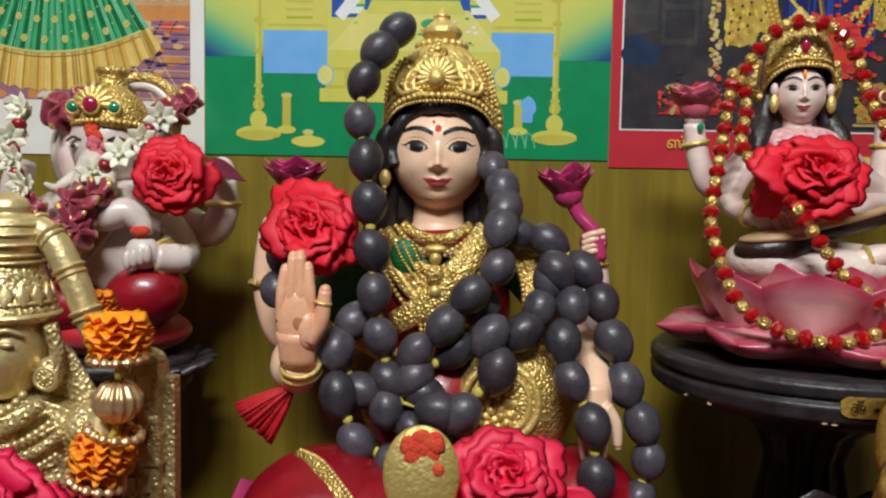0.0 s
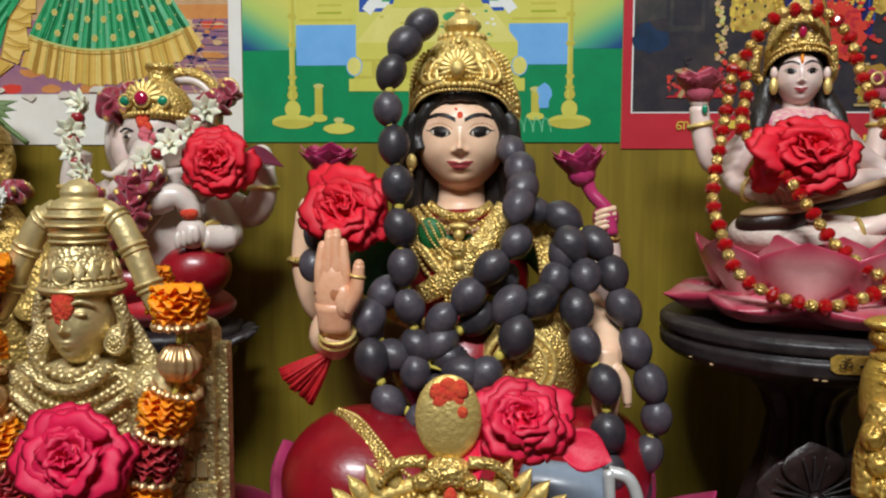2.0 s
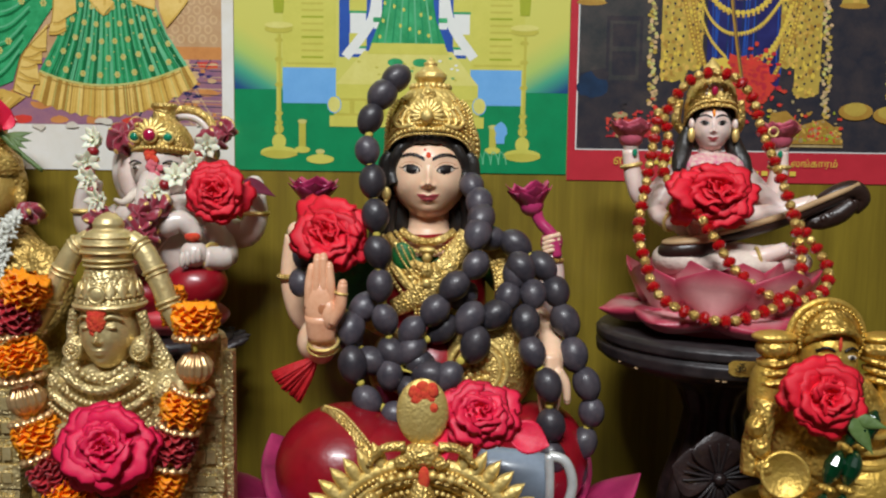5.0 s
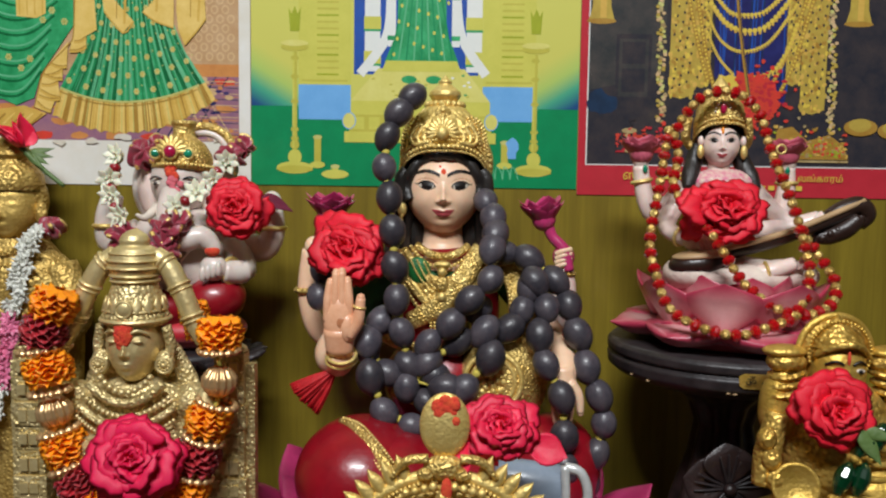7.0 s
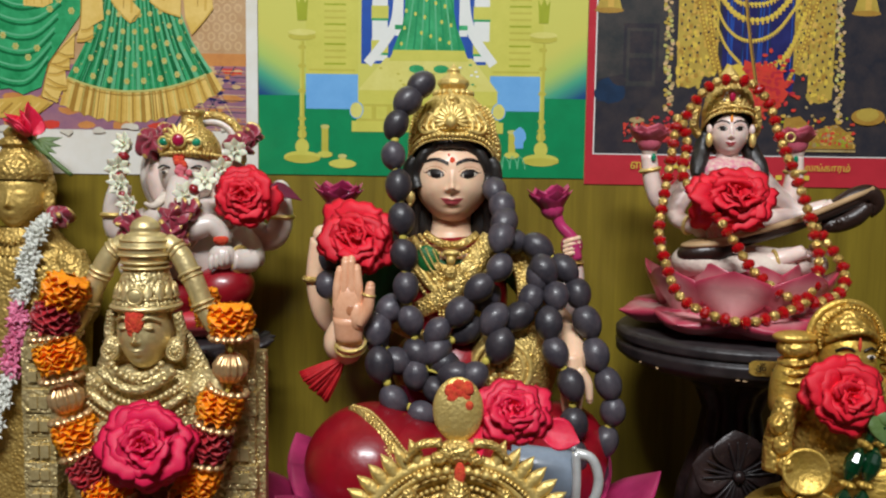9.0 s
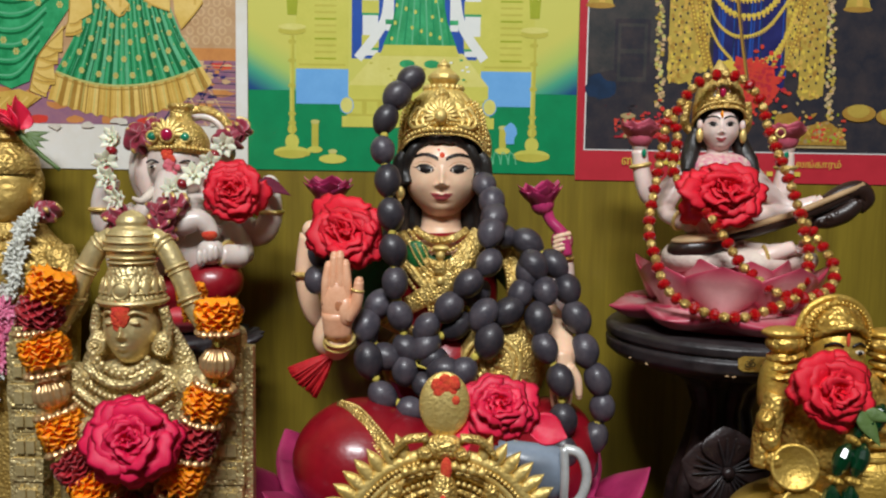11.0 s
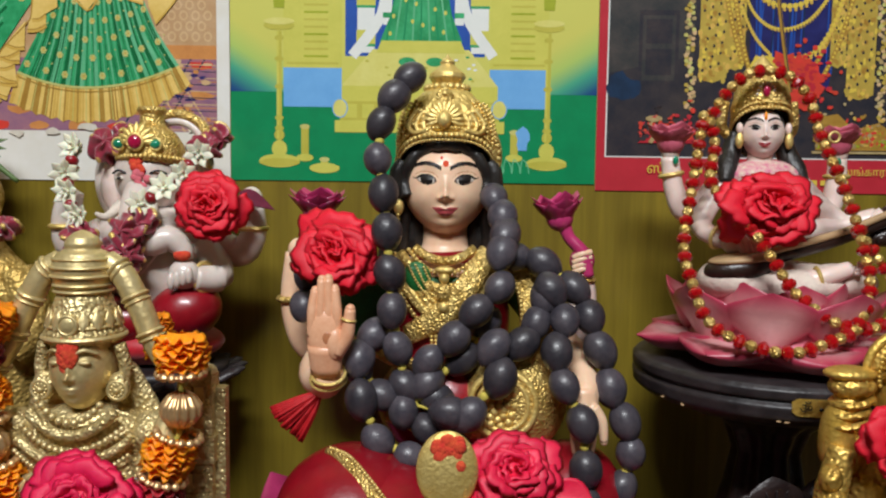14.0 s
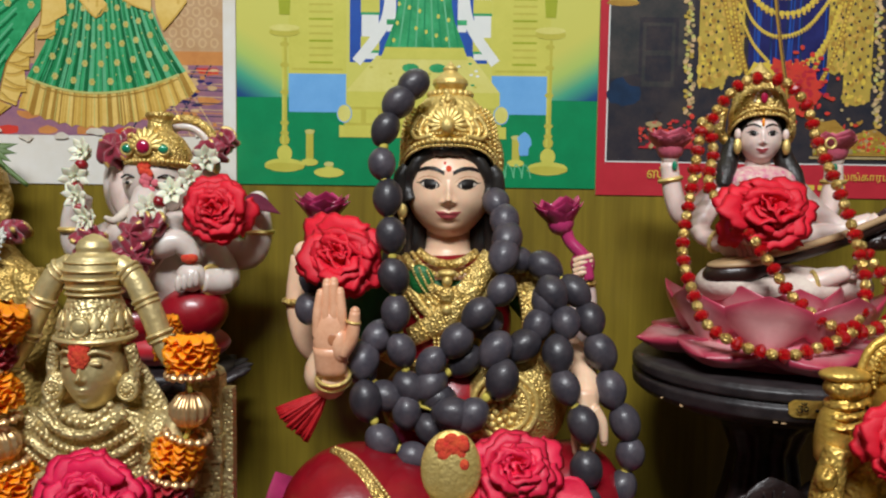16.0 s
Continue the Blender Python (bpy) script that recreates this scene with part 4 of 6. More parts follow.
# ---------------------------------------------------------------- the large seated statue
def seated_goddess():
    c = Clay()
    X = -4
    # lotus seat
    c.lathe((-3, 318), ((62, 0), (66, 10), (52, 30), (50, 60), (56, 92), (0, 100)), "lotus_magenta", squash=0.9)
    for ring, (n, r0, z0, r1, z1, w) in enumerate(((10, 72, 44, 93, 124, 56), (10, 60, 60, 80, 116, 46))):
        for i in range(n):
            a = 2 * math.pi * (i + 0.5 * ring) / n
            e = Vector((math.cos(a), math.sin(a) * 0.8, 0))
            b, q = Vector((-3, 318, z0)) + e * r0, Vector((-3, 318, z1)) + e * r1
            c.blade(b, q - b, Vector((-e.x, -e.y, 0.8)), (q - b).length, w, 9, "lotus_magenta", curl=-0.26, cup=0.16, full=1.7, tip=0.6, n=20, k=16)
    # lap and knees
    c.ball((-45, 308, 125.5), (34.5, 37, 30), "saree_red", (0, -8, 0), 36)
    c.ball((-24, 302, 122), (30, 34, 27), "saree_red", (0, 14, 0), 30)
    c.ball((57, 328, 122), (27, 30, 31), "saree_red", (0, 8, 0), 36)
    c.ball((2, 318, 112), (62, 36, 28), "saree_red", n=36)
    for k in range(7):
        c.tube([(-4 + k * 5, 284 + k, 136 - k), (4 + k * 5, 279, 122 - k), (2 + k * 5, 280, 104)], 2.2, "saree_red")
    c.tube([(-56, 306, 153), (-46, 294, 153), (-36, 284, 146), (-26, 277, 137), (-12, 273, 130)], (2.4, 4, 4.4, 4.4, 4), "gold_filigree", flat=0.4, n=14)
    for e in (-3.4, 3.4):
        c.beads([(-55 + e * 0.4, 304, 154 + e * 0.6), (-45 + e * 0.5, 292, 153.5 + e * 0.8), (-35 + e * 0.7, 281.5, 146.5 + e * 0.8), (-25 + e * 0.7, 274.5, 137.5 + e * 0.8), (-11 + e * 0.3, 270.5, 130.5 + e)], 0.9, "gold_paint")
    for k in range(7):
        a = 0.25 + 0.2 * k
        c.tube([(-45 - 33 * math.cos(a), 306 - 20 * math.sin(a * 0.6), 124 + 27 * math.sin(a)), (-42 - 14 * math.cos(a), 283 + 3 * math.cos(a), 122 + 21 * math.sin(a)), (-24, 270 + 0.6 * k, 116 + 1.8 * k)], (0.8, 2.6, 1.2), "saree_red", 10, 6, 0.8)
    # body
    c.ball((-3, 366, 205), (33, 23, 38), "saree_red", n=36)
    c.ball((-3, 366, 222), (36, 21.5, 14), "blouse_green", n=36)
    c.ball((-3, 352, 165), (34, 30, 28), "saree_red", n=30)
    c.lathe((X, 370), ((27, 229), (22, 234.5), (15, 238.5), (12, 243), (11.4, 248), (11.4, 252), (13, 262)), "skin_paint", 36, 0.9)
    # sleeves
    c.tube([(-30, 366, 231), (-45, 364, 216), (-56, 356, 198)], (11, 12.5, 10.5), "blouse_green", 16)
    c.tube([(24, 366, 233), (40, 364, 220), (53, 356, 200)], (11, 12.5, 10.5), "blouse_green", 16)
    c.ring((-56, 356, 199), 10.5, 1.8, "gold_filigree", (-0.6, -0.3, -0.8))
    # neck plate and chains
    for k, (w, drop) in enumerate(((15, 6), (18, 11), (22, 17), (25, 23), (27, 29), (29, 36))):
        pts = []
        for i in range(9):
            s = i / 4 - 1
            z = 243 - k * 1.2 - drop * (1 - s * s)
            yy = 366 - 23.5 * math.sqrt(max(0.05, 1 - ((z - 212) / 44) ** 2 - (s * w / 40) ** 2))
            pts.append((X + s * w, yy - 0.5 * (k < 3), z))
        if k % 2:
            c.beads(pts, 1.25, "gold_paint", 1.9)
        else:
            c.tube(pts, 2.3, "gold_filigree", flat=0.6)
    # green blouse showing beside the chains
    c.ball((-17, 344.6, 229), (6.5, 2.6, 8), "blouse_green", (0, -24, 0), 18)
    for k in range(3):
        c.beads([(-22 + 4 * k, 342.6, 236 - k), (-18 + 4 * k, 341.4, 228 - k), (-13 + 3 * k, 341, 221)], 0.7, "gold_paint", 2.2)
    c.ball((X, 341, 229), (2.6, 2.6, 3), "gold_paint")
    c.ball((X, 340, 222), (4, 3, 4.5), "gold_filigree")
    c.ball((X, 339.5, 215), (2.6, 2.4, 2.8), "gold_paint")
    c.ball((X, 341, 233), (5, 2.5, 2), "gold_paint")
    for dx in (-7, -4.5, 4.5):
        c.beads([(X + dx, 342, 214), (X + dx * 0.8, 341.5, 196)], 1.0, "gold_paint")
    # crossing gold bands over the chest
    for k in range(4):
        c.tube([(-30 + 3 * k, 352, 237), (-20 + 3.4 * k, 344.5, 222), (-8 + 4 * k, 342, 206)], 1.5, "gold_filigree" if k % 2 else "gold_paint", flat=0.7)
    c.tube([(18, 350, 242), (8, 342, 226), (-6, 341, 210), (-22, 344, 200)], (5, 6, 6, 5), "gold_filigree", flat=0.3, n=14)
    c.tube([(30, 352, 240), (40, 345, 224), (42, 338, 205), (40, 336, 188), (42, 334, 168)], (7, 9, 9, 10, 12), "gold_filigree", flat=0.3, n=16)
    for e in (-8, 8):
        c.beads([(30 + e, 349, 240), (40 + e, 342, 224), (42 + e, 335, 205), (40 + e, 333, 188)], 1.1, "gold_paint")
    c.tube([(-40, 346, 194), (-25, 338, 188), (0, 334, 186), (30, 336, 190)], 3.4, "gold_filigree", flat=0.6)
    c.tube([(-30, 330, 165), (-8, 322, 160), (14, 322, 160)], 4.2, "gold_filigree", flat=0.6)
    # the pot of coins in her lap
    c.ball((31, 334, 172), (25, 22, 27), "gold_filigree", n=36)
    c.ring((24, 315, 174), 15, 1.6, "gold_paint", (-0.1, -1, 0.1))
    c.ring((24, 314, 174), 11.5, 1.2, "gold_paint", (-0.1, -1, 0.1))
    rnd = random.Random(5)
    for k in range(26):
        a, r = k * 2.4, 1.95 * math.sqrt(k)
        c.ball((24 + r * math.cos(a), 313 + r * 0.1, 172 + r * math.sin(a)), rnd.uniform(1.6, 2.4), "gold_paint", n=10)
    # raised hand showing its palm
    c.tube([(-56, 354, 198), (-66, 344, 182), (-60, 328, 180), (-56, 316, 188)], (9.5, 9.5, 8, 7), "skin_paint", 16)
    open_hand(c, (-57.5, 313, 193), "palm_paint", 1, 1.0)
    c.ring((-56.5, 316, 187), 7.6, 0.9, "gold_paint", (0, -0.5, 0.9))
    c.ring((-57, 319, 184), 8.2, 0.8, "gold_paint", (0, -0.5, 0.9))
    c.ring((-46.6, 311, 213), 3.0, 0.7, "gold_paint", (0.2, 0, 1), n=14)
    c.ball((-56, 308.6, 205), (2.4, 0.4, 2.8), "lid_tan", n=12)
    # back arms with lotus flowers
    c.tube([(-44, 370, 222), (-66, 372, 188), (-78, 370, 190), (-84, 368, 212), (-82, 368, 238)], (8.5, 6.8, 6.2, 5.6, 5), "skin_paint", 16)
    c.ring((-84, 368, 214), 6.2, 1.8, "gold_filigree", (0, 0, 1))
    c.ball((-80, 366, 240), (5.2, 5, 6), "skin_paint")
    c.tube([(-79, 366, 240), (-73, 368, 256)], (3, 2.6), "lotus_magenta")
    lotus_bud(c, (-70, 368, 253), 15, 20, "lotus_magenta")
    c.tube([(36, 370, 226), (58, 372, 196), (68, 370, 210), (67, 369, 230)], (10, 8.5, 7.5, 6), "pale_paint", 16)
    c.ball((67, 367, 236), (6.5, 6, 7.5), "lotus_magenta")
    for k in range(4):
        c.tube([(62, 364, 230 + 2.6 * k), (66, 362.4, 232 + 2.6 * k), (71, 364, 233 + 2.6 * k)], 1.6, "skin_paint")
    c.ring((67, 369, 226), 6.6, 1.4, "gold_filigree")
    c.tube([(70, 364, 228), (67, 365, 240), (60, 367, 248), (57, 368, 256)], (3, 3.6, 3.2, 4), "lotus_magenta")
    lotus_bud(c, (56, 368, 252), 13, 20, "lotus_magenta", way=(-0.16, 0, 1))
    # giving hand, fingers down
    c.tube([(53, 354, 200), (62, 340, 190), (63, 322, 182), (62, 314, 172)], (7.6, 6.8, 6, 5.4), "skin_paint", 16)
    open_hand(c, (61, 312, 178), "skin_paint", -1, 0.76)
    # head, hair, crown
    face_head(c, (X, 367, 275.5), (21.8, 21, 24), "skin_paint", True, nu=260, nv=220)
    c.ball((X, 375, 277), (24.4, 20, 27), "hair_black", n=34)
    for s in (-1, 1):
        c.tube([(X + s * 22, 368, 272), (X + s * 25, 368, 256), (X + s * 27, 364, 242), (X + s * 31, 360, 234)], (6, 7.5, 7.5, 4), "hair_black", 14)
        c.tube([(X + s * 18, 376, 262), (X + s * 19, 376, 245), (X + s * 22, 374, 234)], (9, 10, 6), "hair_black", 14)
        c.ball((X + s * 23.5, 355.5, 263), (2.6, 2, 4), "gold_paint")
        c.beads([(X + s * 23.8, 355, 259), (X + s * 24, 355, 252)], 1.2, "gold_paint")
        c.tube([(X + s * 21.5, 358, 286), (X + s * 24.2, 358, 281), (X + s * 25, 358.5, 272), (X + s * 24.5, 360, 262)], (2.5, 4, 4, 4), "hair_black", 12)
    dome_crown(c, X, 371, ((24.6, 298), (25.2, 300), (25.2, 302.5), (24.8, 305.5), (22.8, 310.5), (19.2, 316), (14.4, 320.5), (9.6, 323.5)), "gold_paint", 21, 0.05, 26, 7)
    for dz, r, gap in ((0, 1.5, 1.8), (3.4, 0.9, 2.0), (-2.4, 0.8, 2.0)):
        c.beads([(X + 26 * math.sin(a * 0.15), 371 - 26 * math.cos(a * 0.15), 298.5 + dz - 21 * max(0.0, 1 - math.cos(a * 0.15)) ** 1.5) for a in range(-11, 12)], r, "gold_paint", gap)
    for s in (-1, 1):
        c.tube([(X + 20.6 * math.cos(radians(90 - s * k)), 350 + 7 * abs(math.cos(radians(90 - s * k))) + 0.8 * math.sin(k * 0.5), 275 + (19.6 + 0.7 * math.sin(k * 0.4)) * math.sin(radians(90 - s * k))) for k in range(0, 111, 10)], (3.2, 3.2, 3.6), "hair_black", 10)
        # beaded ribs up the sides, scrolls and leaves round the centre
        for k in range(4):
            a = s * (0.72 + 0.2 * k)
            q = lambda z, r: (X + r * math.sin(a), 371 - r * math.cos(a), z)
            c.beads([q(295 - 3 * k, 25.6), q(301 - k, 25.6), q(309, 23.8), q(316, 19.6)], 1.0, "gold_paint", 2.1)
        for k in range(3):
            e = 1 + 0.34 * k
            c.tube([(X + s * 5 * e, 346.4 - k * 0.2, 299 + k), (X + s * 9.5 * e, 347 + k * 1.3, 299.5), (X + s * 11 * e, 348.5 + k * 1.8, 304), (X + s * 8 * e, 349.5 + k * 1.4, 309 + k), (X + s * 6.5 * e, 348.5 + k, 305)], 1.25, "gold_paint", 8)
            c.ball((X + s * (7.5 + 4.4 * k), 347.5 + 1.6 * k, 303.5), 1.3, "gold_paint", n=8)
        for k in range(4):
            a = s * (0.2 + 0.34 * k)
            c.blade((X + 19 * math.sin(a), 371 - 19.6 * math.cos(a), 311), (math.sin(a) * -0.5, 0.5, 1), (math.sin(a), -math.cos(a), 0.4), 9, 5.2, 1.6, "gold_paint", full=0.9)
    for k in range(13):
        a = math.pi * (k / 12) * 1.2 - 0.3
        d = Vector((math.cos(a), 0.22, math.sin(a)))
        c.blade((-5 + 2.6 * math.cos(a), 345.6, 306 + 2.6 * math.sin(a)), d, (0, -1, 0.2), 7.5, 2.7, 1.8, "gold_paint", full=1.1)
    c.ball((-5, 344.2, 305.5), (3.5, 3.2, 4.2), "gold_paint")
    for k in range(18):
        a = 2 * math.pi * k / 18
        c.ball((X + 10.4 * math.cos(a), 371 + 10.4 * math.sin(a), 323.5), 2.0, "gold_paint", n=8)
    c.blade((-5, 351, 313), (0, 0.4, 1), (0, -1, 0), 11, 9, 2, "gold_filigree", full=1.0)
    c.ball((-5, 352.5, 319), 1.7, "gold_paint")
    c.lathe((X, 371), ((8.6, 323), (6.8, 325.5), (9, 329), (8.6, 331), (5, 334), (3.4, 335.5), (3.8, 337), (1.2, 339.5), (0.1, 341)), "gold_paint", 32, 1, 10, 0.05)
    c.ring((X + 2, 384, 290), 25.5, 2.2, "gold_filigree", (0, 1, -0.1), 40)
    c.beads([(X + 2 + 25.5 * math.cos(a * 0.3), 382, 290 + 25.5 * math.sin(a * 0.3)) for a in range(-2, 13)], 1.7, "gold_paint")
    c.tube([(20, 360, 272), (22, 357, 264), (21, 356, 257)], (2, 3.4, 2), "lotus_rose", 10)
    ob = c.build("seated_goddess_statue", origin=(-3, 318, 0))
    return tagged(ob, "painted resin seated goddess statue in red saree with gold crown", "statue")


seated_goddess()


# ---------------------------------------------------------------- black seed garland on it
def seed_mesh():
    c = Clay()

    def fn(u, v):
        a, b = 2 * math.pi * u, math.pi * (v - 0.5)
        r = 7.0 * math.cos(b) * (1 + 0.018 * math.cos(5 * a)) * (1 - 0.05 * math.sin(b))
        return (r * math.cos(a), r * math.sin(a), 8.6 * math.sin(b) + 0.5 * math.sin(b) ** 9)
    c.grid(fn, 18, 12, "seed_black")
    return mesh_of(c, "seed_bead")


def seed_garland():
    me = seed_mesh()
    root = thing("seed_garland", (0, 330, 200), "long garland of dull black oval seed beads on yellow thread", "garland")
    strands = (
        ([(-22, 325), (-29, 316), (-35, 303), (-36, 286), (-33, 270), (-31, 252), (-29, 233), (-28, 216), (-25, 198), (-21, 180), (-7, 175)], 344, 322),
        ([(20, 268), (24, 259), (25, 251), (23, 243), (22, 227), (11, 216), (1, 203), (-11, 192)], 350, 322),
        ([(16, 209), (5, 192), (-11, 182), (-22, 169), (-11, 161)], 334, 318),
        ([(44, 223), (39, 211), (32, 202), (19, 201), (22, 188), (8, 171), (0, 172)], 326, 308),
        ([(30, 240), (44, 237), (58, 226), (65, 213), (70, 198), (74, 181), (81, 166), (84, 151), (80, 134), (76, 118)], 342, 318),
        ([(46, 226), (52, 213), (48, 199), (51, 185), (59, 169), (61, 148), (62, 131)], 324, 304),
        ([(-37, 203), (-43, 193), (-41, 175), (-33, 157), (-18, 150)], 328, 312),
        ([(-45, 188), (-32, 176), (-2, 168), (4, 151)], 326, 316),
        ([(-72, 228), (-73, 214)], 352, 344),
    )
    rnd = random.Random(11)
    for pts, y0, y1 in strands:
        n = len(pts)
        # bead x and z fit the camera's view; depth eases forward lower down
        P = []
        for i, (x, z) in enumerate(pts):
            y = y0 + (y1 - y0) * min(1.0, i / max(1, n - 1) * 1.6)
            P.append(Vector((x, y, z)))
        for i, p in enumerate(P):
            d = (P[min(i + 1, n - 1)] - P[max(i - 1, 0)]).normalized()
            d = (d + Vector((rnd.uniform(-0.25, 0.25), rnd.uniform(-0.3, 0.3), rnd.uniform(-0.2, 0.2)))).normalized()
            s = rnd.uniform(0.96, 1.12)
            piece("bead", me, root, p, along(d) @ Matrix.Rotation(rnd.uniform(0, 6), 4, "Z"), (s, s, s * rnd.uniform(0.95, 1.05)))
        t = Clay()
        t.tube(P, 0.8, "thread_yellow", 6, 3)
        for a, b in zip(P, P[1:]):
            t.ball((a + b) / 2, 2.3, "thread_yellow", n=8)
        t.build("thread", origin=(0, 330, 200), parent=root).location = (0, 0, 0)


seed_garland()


# ---------------------------------------------------------------- red tassel
def tassel():
    c = Clay()
    rnd = random.Random(2)
    c.ball((-60, 326, 178), (4, 4, 4), "tassel_red")
    for k in range(150):
        a = rnd.uniform(0, 6.28)
        e = rnd.uniform(0, 8)
        c.tube([(-61, 326, 176), (-68 + 0.5 * e * math.cos(a), 326 + 0.6 * e * math.sin(a), 169 - 0.5 * e * math.cos(a)), (-78 + e * math.cos(a), 328 + e * math.sin(a), 159 - e * math.cos(a))], 0.9, "tassel_red", 5, 3)
    c.tube([(-58, 322, 184), (-60, 326, 178)], 1.2, "tassel_red")
    tagged(c.build("tassel", origin=(-60, 326, 178)), "red silk thread tassel hanging from the statue's wrist", "tassel")


tassel()


# ---------------------------------------------------------------- brass flame arch in front
def flame_arch():
    c = Clay()
    X, Y, Z = -1, 194, 130
    c.lathe((X, Y), ((40, 0), (42, 6), (30, 14), (24, 30), (22, 60), (20, 90)), "gold_filigree", squash=0.45)
    c.ball((X, Y + 3, Z), (38, 3, 38), "gold_filigree", n=40)
    for r, w, m in ((38, 2.6, "gold_paint"), (33.5, 1.6, "gold_paint"), (30.5, 1.4, "gold_paint"), (24, 1.2, "gold_filigree")):
        c.ring((X, Y, Z), r, w, m, (0, 1, 0), 64)
    c.beads([(X + 27.5 * math.cos(a * 0.2), Y - 1, Z + 27.5 * math.sin(a * 0.2)) for a in range(-4, 21)], 1.0, "gold_paint", 2.2)
    c.beads([(X + 36 * math.cos(a * 0.2), Y - 2, Z + 36 * math.sin(a * 0.2)) for a in range(-4, 21)], 0.8, "gold_paint", 2.2)
    for i in range(31):
        a = radians(-20 + 220 * i / 30)
        if abs(a - math.pi / 2) < 0.28:
            continue
        e = Vector((math.cos(a), 0, math.sin(a)))
        c.blade(Vector((X, Y, Z)) + e * 37, e, (0, -1, 0), 12, 4.8, 4.4, "gold_paint", full=0.9, tip=0.8, n=12)
    # face mask crowning the arch
    c.ball((X, Y - 1, 171), (8, 4.5, 5), "gold_filigree")
    for s in (-1, 1):
        c.ball((X + s * 7, Y - 3, 169), (3.4, 2.2, 2.6), "gold_filigree")
        c.tube([(X + s * 6, Y - 3, 175), (X + s * 14, Y - 3, 174), (X + s * 20, Y - 2, 167)], (1.9, 1.7, 1.0), "gold_filigree")
        for k in range(4):
            c.ball((X + s * (4 + 3.4 * k), Y - 5, 165 - k * 0.8), 1.7, "gold_paint", n=10)
    # small figure inside
    c.ball((X, Y - 5, 150), (5, 5, 6), "gold_paint")
    c.lathe((X, Y - 4), ((5.5, 153), (5, 157), (3, 161), (0.3, 165)), "gold_filigree", 20)
    c.ball((X, Y - 3, 132), (12, 6, 13), "gold_filigree")
    for s in (-1, 1):
        c.tube([(X + s * 8, Y - 3, 142), (X + s * 15, Y - 5, 132), (X + s * 13, Y - 7, 146)], 2.6, "gold_paint")
        c.tube([(X + s * 9, Y - 3, 140), (X + s * 20, Y - 4, 142), (X + s * 18, Y - 5, 153)], 2.2, "gold_paint")
        c.ball((X + s * 18, Y - 5, 155), (3, 2, 3.4), "gold_filigree")
    c.ball((X, Y - 11, 151), (1.9, 1.0, 5.2), "kumkum", n=14)
    c.ball((X + 1, Y - 5.5, 164), (2.2, 1.2, 4.6), "kumkum", n=14)
    # plain oval on top
    c.ball((X, 194, 187), (9.6, 3.2, 12.6), "gold_paint", n=40)
    for k in range(24):
        rnd = random.Random(k)
        c.ball((X + rnd.uniform(-4, 4), 191.5 + rnd.uniform(0, 0.4), 193 + rnd.uniform(-4, 4.5)), (2.2, 0.7, 2.2), "kumkum", n=8)
    tagged(c.build("brass_arch_statue", origin=(X, Y, 0)), "brass deity arch with flame spikes and red powder marks", "statue")


flame_arch()
rose((19, 205, 183), (0.25, -1, 0.5), 17, "rose_pink", "pinkish red rose laid on top of the brass arch", 0.5, (1.1, 0.66), lean=-8)


def fallen_petal():
    c = Clay()
    c.blade((8, 196, 180), (-0.5, -0.25, -1), (-0.4, -1, 0.2), 16, 12, 1.2, "rose_pink", curl=0.12, cup=0.2, full=1.3)
    tagged(c.build("rose_petal", origin=(8, 196, 180)), "loose pink rose petal drooping over the brass arch", "petal", "loose petals")
    c = Clay()
    c.blade((28, 206, 178), (1, -0.1, -0.35), (0, -1, 0.5), 20, 13, 1.2, "rose_pink", curl=0.1, cup=0.2, full=1.3)
    tagged(c.build("rose_petal", origin=(28, 206, 178)), "loose pink rose petal beside the rose on the arch", "petal", "loose petals")


fallen_petal()


def grey_pod():
    root = thing("grey_pod", (42, 262, 130), "slate grey plastic pod with a silver loop handle", "pod")
    c = Clay()
    q = Euler((0, radians(8), 0)).to_matrix()
    prof = ((0.1, -17), (8, -17), (11, -15.5), (12.6, -12), (12.9, 0), (12.9, 12), (12.3, 15), (0.1, 15.2))

    def fn(u, v):
        r, h = prof[round(v * 7)]
        a = 2 * math.pi * u
        p = q @ Vector((h, r * math.cos(a) * 0.8, r * math.sin(a)))
        return (38 + p.x, 256 + p.y, 139 + p.z)
    c.grid(fn, 32, 7, "plastic_slate")
    c.build("body", origin=(42, 262, 130), parent=root).location = (0, 0, 0)
    h = Clay()
    h.tube([(53, 248, 152), (60, 247, 150), (63.5, 247, 140), (60.5, 247, 129), (53, 248, 125)], (2.4, 2.3, 2.3, 2.3, 2.4), "steel", 10)
    h.tube([(53, 247, 153), (53.4, 245.5, 139), (53, 247, 125)], 2.0, "steel", 10)
    h.build("handle", origin=(42, 262, 130), parent=root).location = (0, 0, 0)
    w = Clay()
    for x, z in ((24, 145), (27, 143), (24.5, 140), (28.5, 147)):
        w.ball((x, 245.4, z), (2.4, 0.8, 2.1), "ink_white", n=10)
    w.build("emblem", origin=(42, 262, 130), parent=root).location = (0, 0, 0)


grey_pod()
rose((-55, 336, 240), (-0.3, -1, 0.3), 24, "rose_red", "large open red rose in the goddess statue's raised arm", 0.2, (1.24, 0.72), lean=38)


